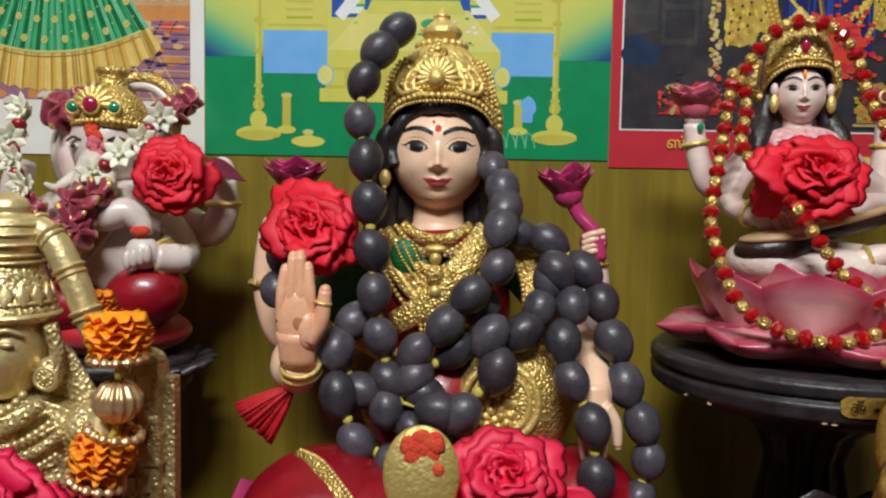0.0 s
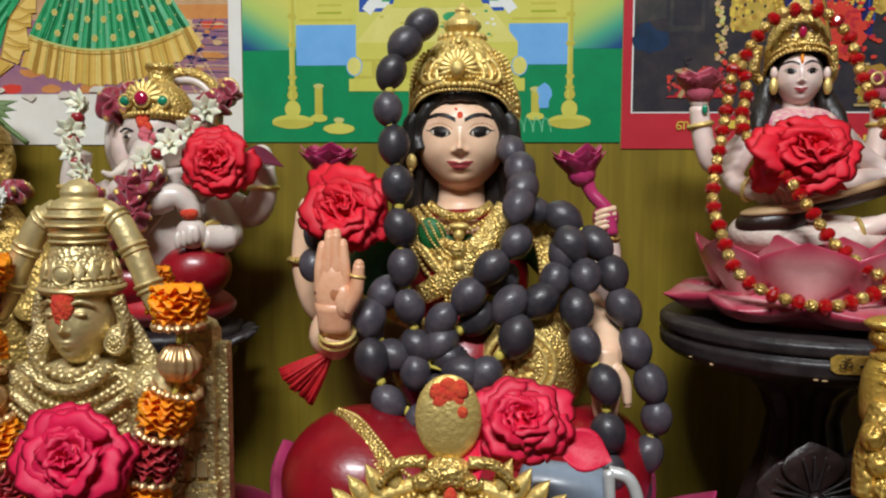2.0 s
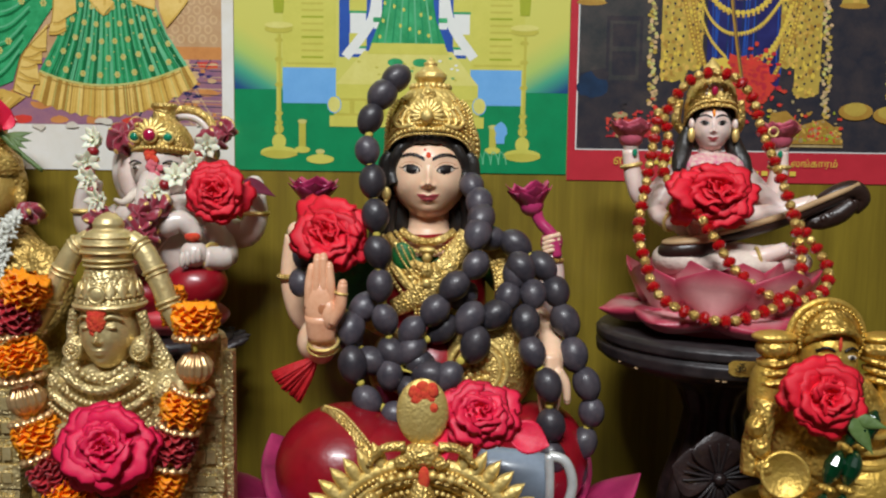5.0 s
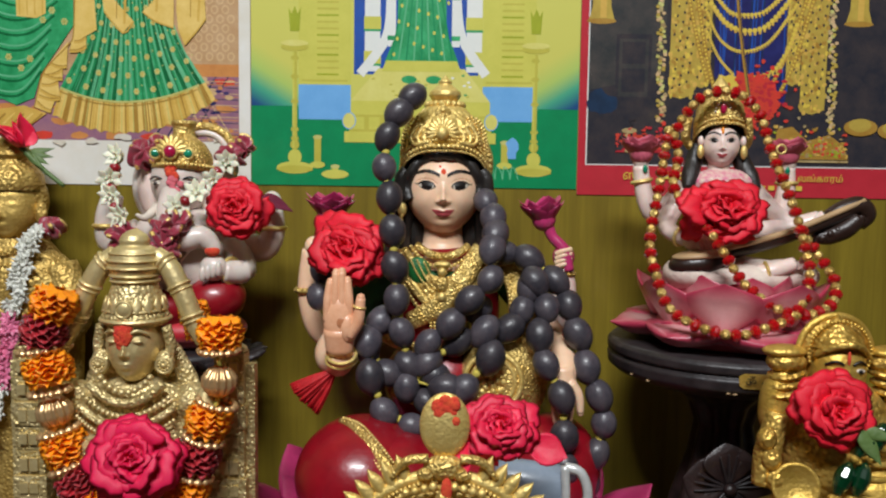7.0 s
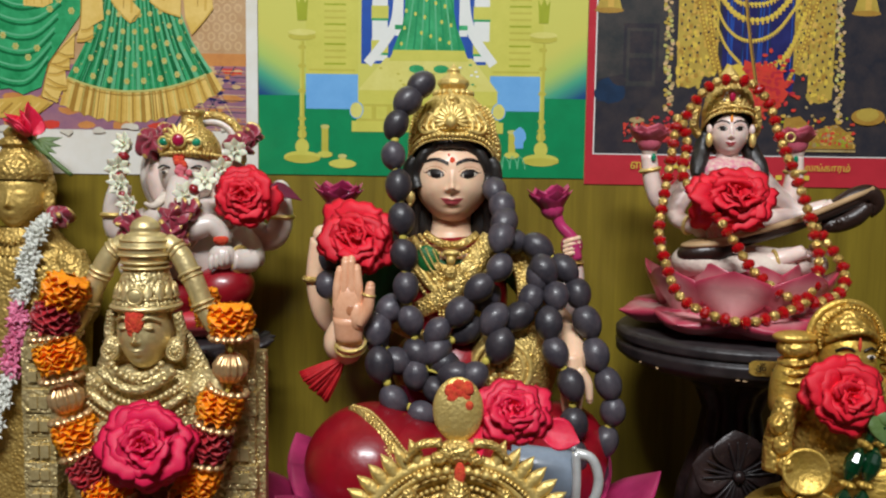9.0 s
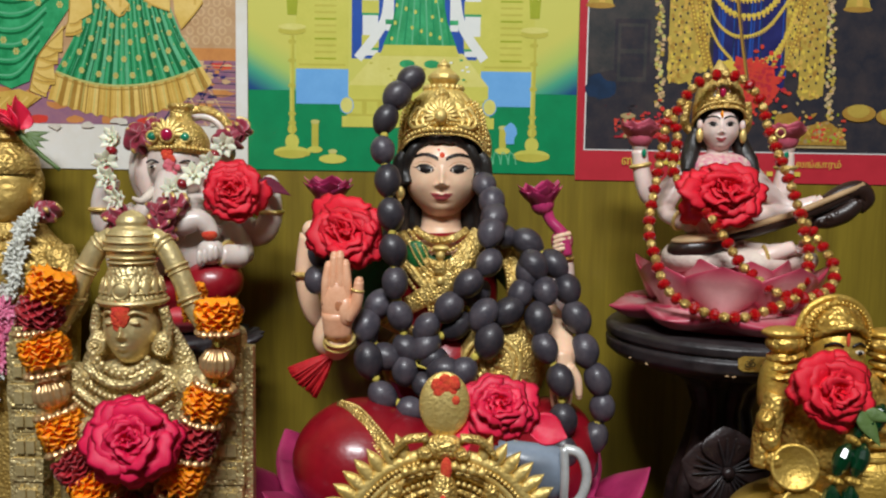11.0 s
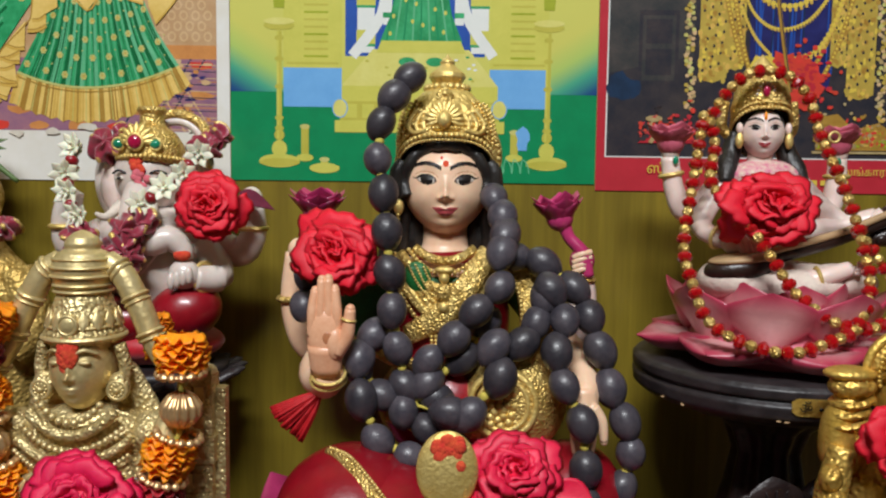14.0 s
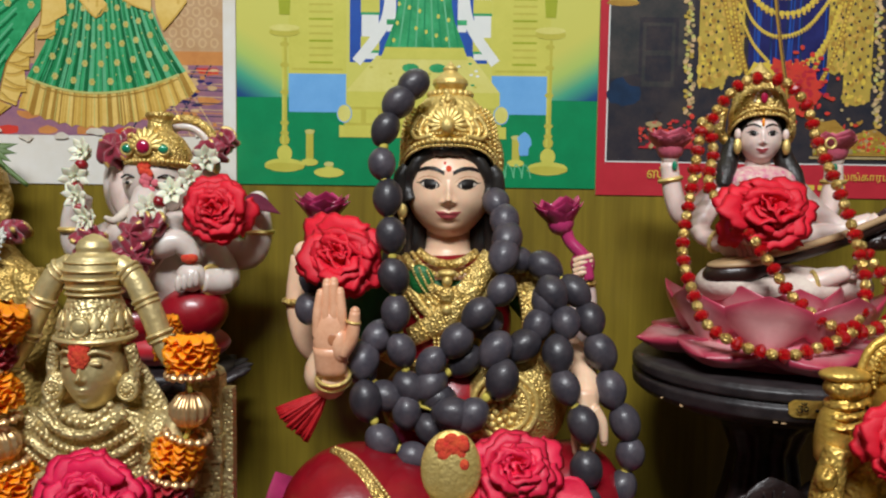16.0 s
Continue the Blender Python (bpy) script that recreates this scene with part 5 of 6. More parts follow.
# ---------------------------------------------------------------- brass standing figure with pillars
def brass_figure():
    c = Clay()
    X, Y = -147, 268
    c.lathe((X, Y + 4), ((56, 0), (56, 10), (50, 14), (48, 24)), "brass_carved", squash=0.5)
    c.ball((X, Y + 8, 110), (40, 6, 100), "brass_carved")
    # square pillars of stacked, notched blocks
    for x in (-200, -104):
        s = 1 if x > X else -1
        for k in range(15):
            z = 16 + 12 * k
            g = 1.0 if k % 3 else 0
            c.box((x - 8 + g, Y + 2 + g, z), (x + 8 - g, Y + 14, z + 11), "brass_carved")
            c.box((x - 7, Y + 3.5, z + 11), (x + 7, Y + 13, z + 12), "brass")
            for e in (-4.4, 0.4):
                c.box((x + e, Y + 1.2, z + 2 + (k % 2)), (x + e + 4, Y + 3, z + 8), "brass")
        c.ball((x, Y + 8, 197), (8, 6, 4), "brass_carved", n=16)
        c.box((x + s * 8 - 3, Y + 8, 16), (x + s * 8 + 3, Y + 14, 190), "brass_carved")
    c.ball((X, Y + 2, 152), (30, 17, 34), "brass_carved", n=34)
    c.ball((X, Y + 2, 172), (29, 14, 13), "brass_carved", n=30)
    c.lathe((X, Y + 4), ((34, 20), (30, 60), (26, 100), (28, 130)), "brass_carved", squash=0.5)
    for s in (-1, 1):
        c.ball((X + s * 27, Y, 174), (8.5, 9, 9), "brass_carved")
        c.tube([(X + s * 30, Y, 170), (X + s * 36, Y - 6, 155), (X + s * 34, Y - 12, 168), (X + s * 38, Y - 8, 184)], (7, 6.5, 5.5, 4.5), "brass", 14)
        c.ball((X + s * 14, Y - 12, 152), (10, 7, 9), "brass_carved")
        c.ring((X + s * 14, Y - 18, 152), 5, 0.9, "brass", (0, 1, 0), 20)
        # arch limbs with ring joints
        pts = [(X + s * 9, Y + 2, 243), (X + s * 16, Y + 1, 237), (X + s * 23, Y, 224), (X + s * 29, Y - 1, 210), (X + s * 36, Y - 1, 199)]
        c.tube(pts, (4.4, 5, 4.9, 4.6, 4.4), "brass", 14)
        line = smooth_line(pts, 6)
        for i in range(4, len(line) - 1, 6):
            d = line[i + 1] - line[i - 1]
            c.ring(line[i], 4.9, 0.9, "brass", d, 18)
            c.ring(line[i] + d.normalized() * 2.4, 4.8, 0.7, "brass", d, 18)
        # ears with flower discs
        c.ball((X + s * 15, Y - 3, 193), (4.4, 3.6, 6), "brass_carved")
        c.ring((X + s * 15.2, Y - 5.6, 192), 3.6, 0.8, "brass", (0, 1, 0), 20)
        for k in range(10):
            a = 2 * math.pi * k / 10
            c.ball((X + s * 15.2 + 2.3 * math.cos(a), Y - 6, 192 + 2.3 * math.sin(a)), 0.7, "brass", n=6)
        c.ball((X + s * 15.2, Y - 6.2, 192), 1.2, "brass", n=8)
        c.tube([(X + s * 15, Y - 2, 210), (X + s * 17, Y - 1, 200), (X + s * 15, Y - 2, 194)], 2.6, "brass_carved")
    face_head(c, (X, Y, 203.5), (12.6, 14, 18), "brass", False, nu=150, nv=130)
    for s in (-1, 1):
        c.tube([(X + s * 2, Y - 13.6, 207.6), (X + s * 6, Y - 13, 209.4), (X + s * 10, Y - 10, 207.4)], 0.7, "brass", 8)
        c.ball((X + s * 5.4, Y - 12.4, 204.4), (2.8, 1.5, 1.1), "brass", n=12)
    # necklaces
    for w, z, m, r in ((13, 181, "brass", 1.6), (17, 176, "brass_carved", 2.2), (20, 170, "brass", 1.3), (22, 165, "brass_carved", 1.8), (23, 160, "brass", 1.0)):
        pts = []
        for i in range(9):
            s = i / 4 - 1
            zz = z + 9 * s * s
            pts.append((X + w * s, Y + 2 - 15.8 * math.sqrt(max(0.1, 1 - (s * w / 36) ** 2 * 0.9)) - max(0, (176 - zz) * 0.12), zz))
        if m == "brass":
            c.beads(pts, r, m, 1.9)
        else:
            c.tube(pts, r, m)
    for k in range(5):
        c.ball((X - 8 + 4 * k, Y - 16.5, 156 - 2 * (k % 2)), (2.2, 1.6, 2.6), "brass", n=10)
    # tall tiered crown under a turban-like top
    c.lathe((X, Y + 1), ((14.6, 211), (15.6, 212.5), (15.2, 215), (13.8, 216.5), (13, 221), (11.4, 226), (10, 230)), "brass_carved", 48, 1, 20, 0.012)
    c.ring((X, Y + 1, 213), 15.2, 1.2, "brass", n=40)
    c.ring((X, Y + 1, 217.5), 13.9, 0.8, "brass", n=40)
    c.lathe((X, Y + 1), ((10, 230), (10.8, 231), (9.8, 232), (10.8, 233.2), (11.6, 236), (12, 240), (11.2, 243.5), (9.4, 246), (6.6, 247.5), (7, 249.5), (5.8, 252), (3, 254), (0.2, 255)), "brass", 40)
    for z, r in ((231, 10.8), (233.4, 11), (237, 12), (240.5, 12.1), (243.8, 11.2)):
        c.ring((X, Y + 1, z), r, 0.7, "brass", n=36)
    for k in range(16):
        a = 2 * math.pi * k / 16
        c.blade((X + 14.4 * math.cos(a), Y + 1 + 14.4 * math.sin(a), 216.5), (-math.cos(a) * 0.25, -math.sin(a) * 0.25, 1), (math.cos(a), math.sin(a), 0.2), 8, 5, 1.4, "brass", full=0.9, n=8, k=6)
    c.ball((X, Y - 12.5, 219), (4, 2.4, 4.2), "brass")
    c.ring((X, Y - 13.8, 219), 3.6, 0.7, "brass", (0, 1, 0), 18)
    rnd = random.Random(8)
    for k in range(60):
        a, q = rnd.uniform(0, 6.28), math.sqrt(rnd.random())
        c.ball((X - 0.5 + 3.2 * q * math.cos(a), Y - 14.6 + 1.4 * q * q, 208 + 6.5 * q * math.sin(a)), (1.8, 1.0, 2.0), "kumkum", n=8)
    tagged(c.build("brass_goddess_statue", origin=(X, Y, 0)), "brass goddess figure with tall crown and red forehead powder", "statue")


brass_figure()


def petal_segment(mat, r, h):
    """A stack of ruffled cloth discs on a thread, one mesh."""
    c = Clay()
    rnd = random.Random(len(mat))
    rows = 6
    for k in range(rows):
        z, p, q, n = h * ((k + 0.5) / rows - 0.5), rnd.uniform(0, 6), rnd.uniform(0, 6), rnd.choice((9, 10, 11))
        full = r * (0.9 + 0.14 * math.sin(math.pi * (k + 0.5) / rows))

        def fn(u, v):
            a = 2 * math.pi * u
            w = 1 - abs(2 * v - 1)
            frill = math.sin(n * a + p) + 0.5 * math.sin(2 * n * a + q)
            rad = full * (0.25 + 0.75 * w ** 0.8) * (1 + 0.1 * w * math.cos(n * a + q) + 0.06 * w * math.sin(5 * a + p))
            return (rad * math.cos(a), rad * math.sin(a), z + 1.2 * w * w * frill + (v - 0.5) * h / rows * (1.9 - 1.3 * w))
        c.grid(fn, 72, 8, mat)
    return mesh_of(c, "cloth_flower")


def flower_garland():
    root = thing("cloth_flower_garland", (-147, 250, 180), "orange and maroon cloth petal garland with copper beads", "garland")
    orange, maroon = petal_segment("marigold_orange", 9.8, 13.4), petal_segment("marigold_maroon", 9.8, 13.4)
    c = Clay()

    def beaded(u, v):
        a, b = 2 * math.pi * u, 2 * math.pi * v
        w = 1.75 * max(0.3, abs(math.cos(7.5 * a))) ** 0.6
        return ((8.4 + w * math.cos(b)) * math.cos(a), (8.4 + w * math.cos(b)) * math.sin(a), w * math.sin(b))
    c.grid(beaded, 120, 8, "copper_bead")
    ring = mesh_of(c, "bead_ring")
    c = Clay()
    c.lathe((0, 0), ((2, -7.2), (5, -5.6), (7.4, -2), (7.4, 2), (5, 5.6), (2, 7.2)), "copper_bead", 72, 1, 14, 0.1)
    ribbed = mesh_of(c, "ribbed_bead")
    right = (("o", -104, 209), ("r", -104, 201), ("b", -104, 187), ("r", -105, 177), ("o", -109, 169), ("r", -111, 160.5), ("m", -114, 152.5), ("r", -116, 144), ("o", -119, 135), ("r", -123, 126), ("m", -127, 118))
    left = (("o", -179, 221), ("m", -184, 208), ("r", -186, 200), ("o", -182, 191), ("r", -181, 181), ("b", -179, 172), ("r", -177, 163), ("o", -174, 155), ("r", -172, 147), ("m", -167, 139), ("o", -160, 129), ("r", -154, 121), ("m", -146, 115))
    for strand in (right, left):
        for i, (kind, x, z) in enumerate(strand):
            a, b = strand[max(i - 1, 0)], strand[min(i + 1, len(strand) - 1)]
            d = Vector((b[1] - a[1], 0, b[2] - a[2])).normalized()
            y = 256 - 5 * i / len(strand)
            name, me = {"o": ("orange_flower", orange), "m": ("maroon_flower", maroon), "r": ("bead_ring", ring), "b": ("ribbed_bead", ribbed)}[kind]
            piece(name, me, root, (x, y, z), along(-d) @ Matrix.Rotation(i * 1.3, 4, "Z"))
        t = Clay()
        t.tube([(x, 256 - 5 * i / len(strand), z) for i, (_, x, z) in enumerate(strand)], 1.2, "thread_yellow", 6, 2)
        t.build("thread", origin=(-147, 250, 180), parent=root).location = (0, 0, 0)
    for x, y, z in ((-124, 282, 214), (-122, 284, 206)):
        piece("orange_flower", orange, root, (x, y, z), None, (0.7, 0.7, 0.8))


flower_garland()
rose((-136, 238, 156), (0.1, -1, 0.3), 20, "rose_crimson", "crimson cloth rose at the brass goddess statue's chest", 1.1, (1.12, 0.95))


# ---------------------------------------------------------------- elephant-headed statue on a black stand
def elephant_statue():
    c = Clay()
    X = -162
    W = "marble_white"
    c.ball((-160, 376, 189), (38, 27, 12), "marigold_maroon", n=30)
    c.ball((-137, 360, 208), (19, 17, 15), "saree_red", (0, -20, 0), 30)
    c.ball((-172, 362, 203), (24, 17, 13), "saree_red", n=30)
    c.ball((-156, 377, 226), (29, 25, 28), W, n=36)
    c.ball((-158, 380, 246), (33, 18, 15), W, n=30)
    c.ball((X, 381, 277), (18, 18, 20), W, n=36)
    c.tube([(X, 371, 270), (X, 361, 260), (X + 3, 352, 250), (X + 11, 348, 244), (X + 21, 349, 246), (X + 27, 350, 241), (X + 28, 349, 236)], (9, 8, 7.4, 7, 6.4, 5.2, 4.5), W, 20)
    for s in (-1, 1):
        c.ball((X + s * 21, 384, 272), (12, 3.2, 19), W, (0, s * 8, s * 18), 26)
        c.ball((X + s * 20, 381, 271), (8, 2.6, 14), "pale_paint", (0, s * 8, s * 18), 22)
        c.tube([(X + s * 8, 362, 262), (X + s * 12, 354, 256), (X + s * 16, 350, 258)], (3, 2.4, 0.8), "eye_white")
        c.ball((X + s * 10, 365.6, 275.5), (2.8, 1.4, 1.1), "eye_white", n=14)
        c.ball((X + s * 10, 364.6, 275.5), (1.3, 0.8, 1.0), "ink_black", n=10)
        c.tube([(X + s * 6, 364.4, 278), (X + s * 10, 364.4, 279.5), (X + s * 14, 367, 278)], 0.6, "ink_black", 6)
    rnd = random.Random(3)
    for k in range(26):
        z = rnd.uniform(265, 287)
        c.ball((X + rnd.gauss(0, 1.6), 362.6 - max(0, 270 - z) * 0.9 + max(0, z - 281) * 0.25, z), (2.2, 0.9, 2.0), "kumkum" if z > 279 else "kumkum_pink", n=8)
    # arms
    c.tube([(-134, 378, 246), (-114, 377, 237), (-106, 376, 246), (-106, 376, 261)], (9, 8, 7, 6), W, 18)
    c.ring((-106, 376, 250), 7.2, 1.4, "gold_paint")
    c.ball((-106, 374, 265), (6, 5.5, 7), W)
    c.tube([(-186, 378, 246), (-202, 376, 240), (-204, 374, 254), (-200, 372, 268)], (9, 8.5, 7.5, 6), W, 18)
    c.ring((-204, 374, 250), 8, 1.4, "gold_paint")
    c.tube([(-130, 374, 240), (-120, 362, 226), (-130, 352, 226)], (8.5, 7.5, 6.5), W, 16)
    c.ball((-134, 350, 228), (8, 6.5, 7.5), W, n=22)
    for k in range(4):
        c.ball((-139 + 3 * k, 345, 225 + k), (2, 2.2, 4.5), W, n=12)
    c.ring((-125, 355, 226), 7.4, 1.2, "gold_paint", (1, -0.6, 0.1))
    c.ball((-134, 347, 238), (4.5, 3, 3), "kumkum", n=14)
    c.tube([(-186, 376, 240), (-190, 360, 222), (-180, 350, 220)], (8.5, 7.5, 6.5), W, 16)
    c.tube([(-140, 352, 250), (-150, 351, 236), (-162, 352, 222)], 1.0, "cloth_cream", 6)
    # crown with gems
    c.lathe((X + 2, 380), ((16.6, 284.5), (17.6, 287), (17.2, 291), (15.6, 296), (12, 301), (8, 303.5), (6.5, 305), (6, 309), (7.6, 311.5), (7, 313), (0.2, 313.5)), "gold_filigree", 44, 1, 22, 0.015, 6)
    c.beads([(X + 2 + 17.7 * math.sin(a * 0.2), 380 - 17.8 * math.cos(a * 0.2), 285 + 2 * math.cos(a * 0.2)) for a in range(-8, 9)], 1.2, "gold_paint")
    for k in range(9):
        a = math.pi * k / 8
        c.blade((X + 3 * math.cos(a), 361.5, 294 + 3 * math.sin(a)), (math.cos(a), 0.35, math.sin(a)), (0, -1, 0), 8, 3.2, 1.6, "gold_paint", full=1.0)
    c.ball((X, 360.5, 294), (3.6, 2.2, 3.6), "gem_red", n=20)
    c.ring((X, 361, 294), 4, 0.8, "gold_paint", (0, 1, 0), 20)
    for s in (-1, 1):
        c.ball((X + s * 9.5, 363.5, 293), (2.8, 1.8, 2.4), "gem_green", n=16)
        c.ring((X + s * 9.5, 363.7, 293), 3, 0.7, "gold_paint", (0, 1, 0), 18)
    c.ring((X + 10, 392, 292), 19, 2.6, "gold_filigree", (0, 1, -0.1), 40)
    c.ring((X + 10, 393, 292), 15, 2.4, W, (0, 1, -0.1), 40)
    tagged(c.build("elephant_god_statue", origin=(X, 376, 178)), "white marble-look elephant-headed statue with gold crown", "statue")
    # its stand
    s = Clay()
    s.lathe((-160, 374), ((44, 0), (46, 8), (30, 20), (16, 40), (14, 120), (24, 150), (38, 164), (40, 178), (0.2, 178.3)), "stand_black", 48, 0.9)
    for i in range(22):
        a = 2 * math.pi * i / 22
        e = Vector((math.cos(a), math.sin(a) * 0.85, 0))
        s.blade(Vector((-160, 372, 172)) + e * 36, e + Vector((0, 0, 0.15)), (0, 0, 1), 15, 14, 5, "stand_black", curl=0.12, cup=-0.15, full=0.6, tip=0.7)
    tagged(s.build("carved_stand", origin=(-160, 374, 0)), "black carved pedestal stand with leafy rim", "stand", "pedestal stands")


elephant_statue()
rose((-121, 350, 262), (0.05, -1, 0.15), 20, "rose_red", "open red rose on the elephant-headed statue", 0.9, (1.02, 0.92))


def dried_petal():
    c = Clay()
    c.blade((-109, 362, 269), (1, -0.1, -0.5), (0, -1, 0.4), 21, 8, 2.4, "petal_dry", curl=0.1, cup=0.25)
    tagged(c.build("dried_petal", origin=(-108, 366, 272)), "single dark maroon dried flower petal on the statue's arm", "petal")


dried_petal()


def jasmine_mesh():
    c = Clay()
    for k in range(7):
        a = 2 * math.pi * k / 7
        c.blade((0, 0, 0), (math.cos(a), math.sin(a), 0.5), (0, 0, 1), 8.2, 4.6, 1.6, "jasmine_white", curl=0.1, cup=0.1, full=1.0, n=8, k=6)
    for k in range(4):
        a = 2 * math.pi * k / 4
        c.blade((0, 0, 1), (math.cos(a) * 0.6, math.sin(a) * 0.6, 1), (-math.cos(a), -math.sin(a), 0.2), 5, 2.4, 1.2, "jasmine_white", n=8, k=6)
    return mesh_of(c, "jasmine_flower")


def rosette_mesh():
    """A crushed ribbon knot: one ruffled surface with gold along its folds."""
    c = Clay()

    def wave(a, b):
        return math.sin(5 * a + 3 * math.sin(2 * b)) * math.cos(b) + 0.6 * math.sin(4 * b + 2 * math.sin(3 * a)) * math.cos(b)

    def fn(u, v):
        a, b = 2 * math.pi * u, math.pi * (v - 0.5)
        r = 7.4 + 2.1 * wave(a, b)
        return (r * math.cos(a) * math.cos(b), r * math.sin(a) * math.cos(b), r * math.sin(b))
    c.grid(fn, 72, 40, lambda u, v: "gold_paint" if wave(2 * math.pi * u, math.pi * (v - 0.5)) > 1.05 else "ribbon_maroon")
    return mesh_of(c, "ribbon_rosette")


JASMINE, ROSETTE = jasmine_mesh(), rosette_mesh()


def jasmine_garland():
    root = thing("jasmine_garland", (-162, 352, 270), "white flower garland with red beads and maroon gold ribbon rosettes", "garland")
    c = Clay()
    c.ball((0, 0, 0), (3.4, 3.4, 2.8), "saree_red", n=12)
    red = mesh_of(c, "red_bead")
    rnd = random.Random(7)
    left = [(-190, 358, 290), (-192, 353, 278), (-192, 350, 267), (-185, 346, 257)]
    right = [(-129, 360, 287), (-137, 354, 278), (-144, 348, 270), (-152, 344, 262)]
    for strand in (left, right):
        for i, p in enumerate(strand):
            for k in range(2):
                big = 1.08 - 0.3 * k
                q = Vector(p) + Vector((0, 5 * k, 0)) + Vector((rnd.uniform(-2, 2), rnd.uniform(-1, 2), rnd.uniform(-2, 2)))
                piece("flower", JASMINE, root, q, along((rnd.uniform(-0.5, 0.5), -1, rnd.uniform(-0.2, 0.6))), (big, big, big))
            if i:
                m = (Vector(p) + Vector(strand[i - 1])) / 2
                piece("red_bead", red, root, m + Vector((0, -1.5, 0)), along(Vector(p) - Vector(strand[i - 1])))
    for p, s in (((-184, 378, 292), 1.05), ((-177, 386, 298), 0.8), ((-131, 374, 291), 1.0), ((-125, 380, 298), 0.8), ((-184, 344, 246), 0.95), ((-178, 343, 238), 0.9), ((-152, 342, 254), 0.9),
                 ((-157, 338, 250), 1.0), ((-160, 337, 243), 1.05), ((-164, 337, 236), 1.0), ((-157, 337, 238), 0.9), ((-166, 338, 229), 0.9)):
        piece("ribbon_rosette", ROSETTE, root, p, Euler((rnd.uniform(0, 6), rnd.uniform(0, 6), 0)).to_matrix().to_4x4(), (s, s, s))


jasmine_garland()


# ---------------------------------------------------------------- gold statue by the poster's edge
def gold_saint():
    c = Clay()
    X, Y = -274, 400
    c.lathe((X, Y), ((44, 0), (46, 20), (40, 60), (40, 140), (42, 190), (36, 220), (20, 240)), "gold_aged_carved", 40, 0.55)
    c.ball((X + 4, Y - 2, 205), (38, 20, 34), "gold_aged_carved", n=36)
    face_head(c, (X, Y - 2, 260), (16, 15, 20), "gold_aged", False, nu=80, nv=60)
    c.ball((X, Y + 4, 264), (19, 14, 20), "gold_aged_carved")
    for s in (-1, 1):
        c.ball((X + s * 18, Y - 3, 256), (4, 3, 7), "gold_aged_carved")
        c.tube([(X + s * 30, Y - 4, 222), (X + s * 42, Y - 10, 195), (X + s * 34, Y - 18, 178)], (11, 11, 9), "gold_aged_carved")
    c.lathe((X, Y), ((17, 270), (18, 274), (17, 280), (12.5, 286), (10.5, 289), (12.5, 291), (12, 294), (9, 296), (10, 299), (6, 303), (0.2, 304)), "gold_aged_carved", 32)
    for w, z in ((16, 232), (20, 224), (24, 214)):
        c.beads([(X + w * s / 4, Y - 19 + abs(s), z + 8 * (s / 4) ** 2) for s in range(-4, 5)], 1.6, "gold_aged")
    tagged(c.build("gold_saint_statue", origin=(X, Y, 0)), "shiny gold painted seated deity statue with ornate robe", "statue")
    root = thing("bead_garland", (-262, 378, 190), "white and pink plastic flower bead garland", "garland")
    rnd = random.Random(13)
    meshes = {}
    for col in ("plastic_white", "plastic_pink"):
        k = Clay()
        for i in range(6):
            a = 2 * math.pi * i / 6
            k.blade((0, 0, 0), (math.cos(a), math.sin(a), 0.5), (0, 0, 1), 5.4, 3.4, 1.6, col, cup=0.1, n=6, k=5)
        meshes[col] = mesh_of(k, "bead_flower")
    line = spaced(smooth_line([(-252, 388, 246), (-257, 380, 234), (-262, 376, 202), (-264, 374, 188), (-268, 372, 159), (-275, 370, 134), (-281, 368, 112)], 10), 3.6)
    for p in line:
        col = "plastic_pink" if 152 < p.z < 194 else "plastic_white"
        for k in range(3):
            piece("flower", meshes[col], root, p + Vector((rnd.uniform(-4, 4), rnd.uniform(-2, 2), rnd.uniform(-1, 1))), along((rnd.uniform(-0.7, 0.7), -1, rnd.uniform(-0.5, 0.5))))
    piece("ribbon_rosette", ROSETTE, root, (-247, 392, 247), None, (0.9, 0.9, 0.9))
    root = thing("rose_bud", (-262, 388, 296), "small red rose bud with green stem on the gold statue's crown", "flower", "roses on the statues")
    k = Clay()
    k.tube([(-262, 388, 296), (-250, 387, 284), (-236, 386, 273)], (2.2, 1.6, 1.3), "stem_green")
    for a in range(4):
        k.blade((-259, 388, 293), (1, -0.2 + 0.2 * a, -0.9 + 0.35 * a), (0, -1, 0.4), 16, 5, 1, "stem_green", curl=0.12)
    k.build("stem", origin=(-262, 388, 296), parent=root).location = (0, 0, 0)
    for i in range(9):
        a = 2.4 * i
        k = Clay()
        k.blade((-262, 388, 296), (-0.7 + 0.6 * math.cos(a), 0.6 * math.sin(a), 0.6), (0.4, -0.2, 1), 21 - i * 0.6, 16, 1.6, "rose_pink", curl=0.2, cup=0.3, n=14, k=10)
        k.build("petal", origin=(-262, 388, 296), parent=root).location = (0, 0, 0)


gold_saint()


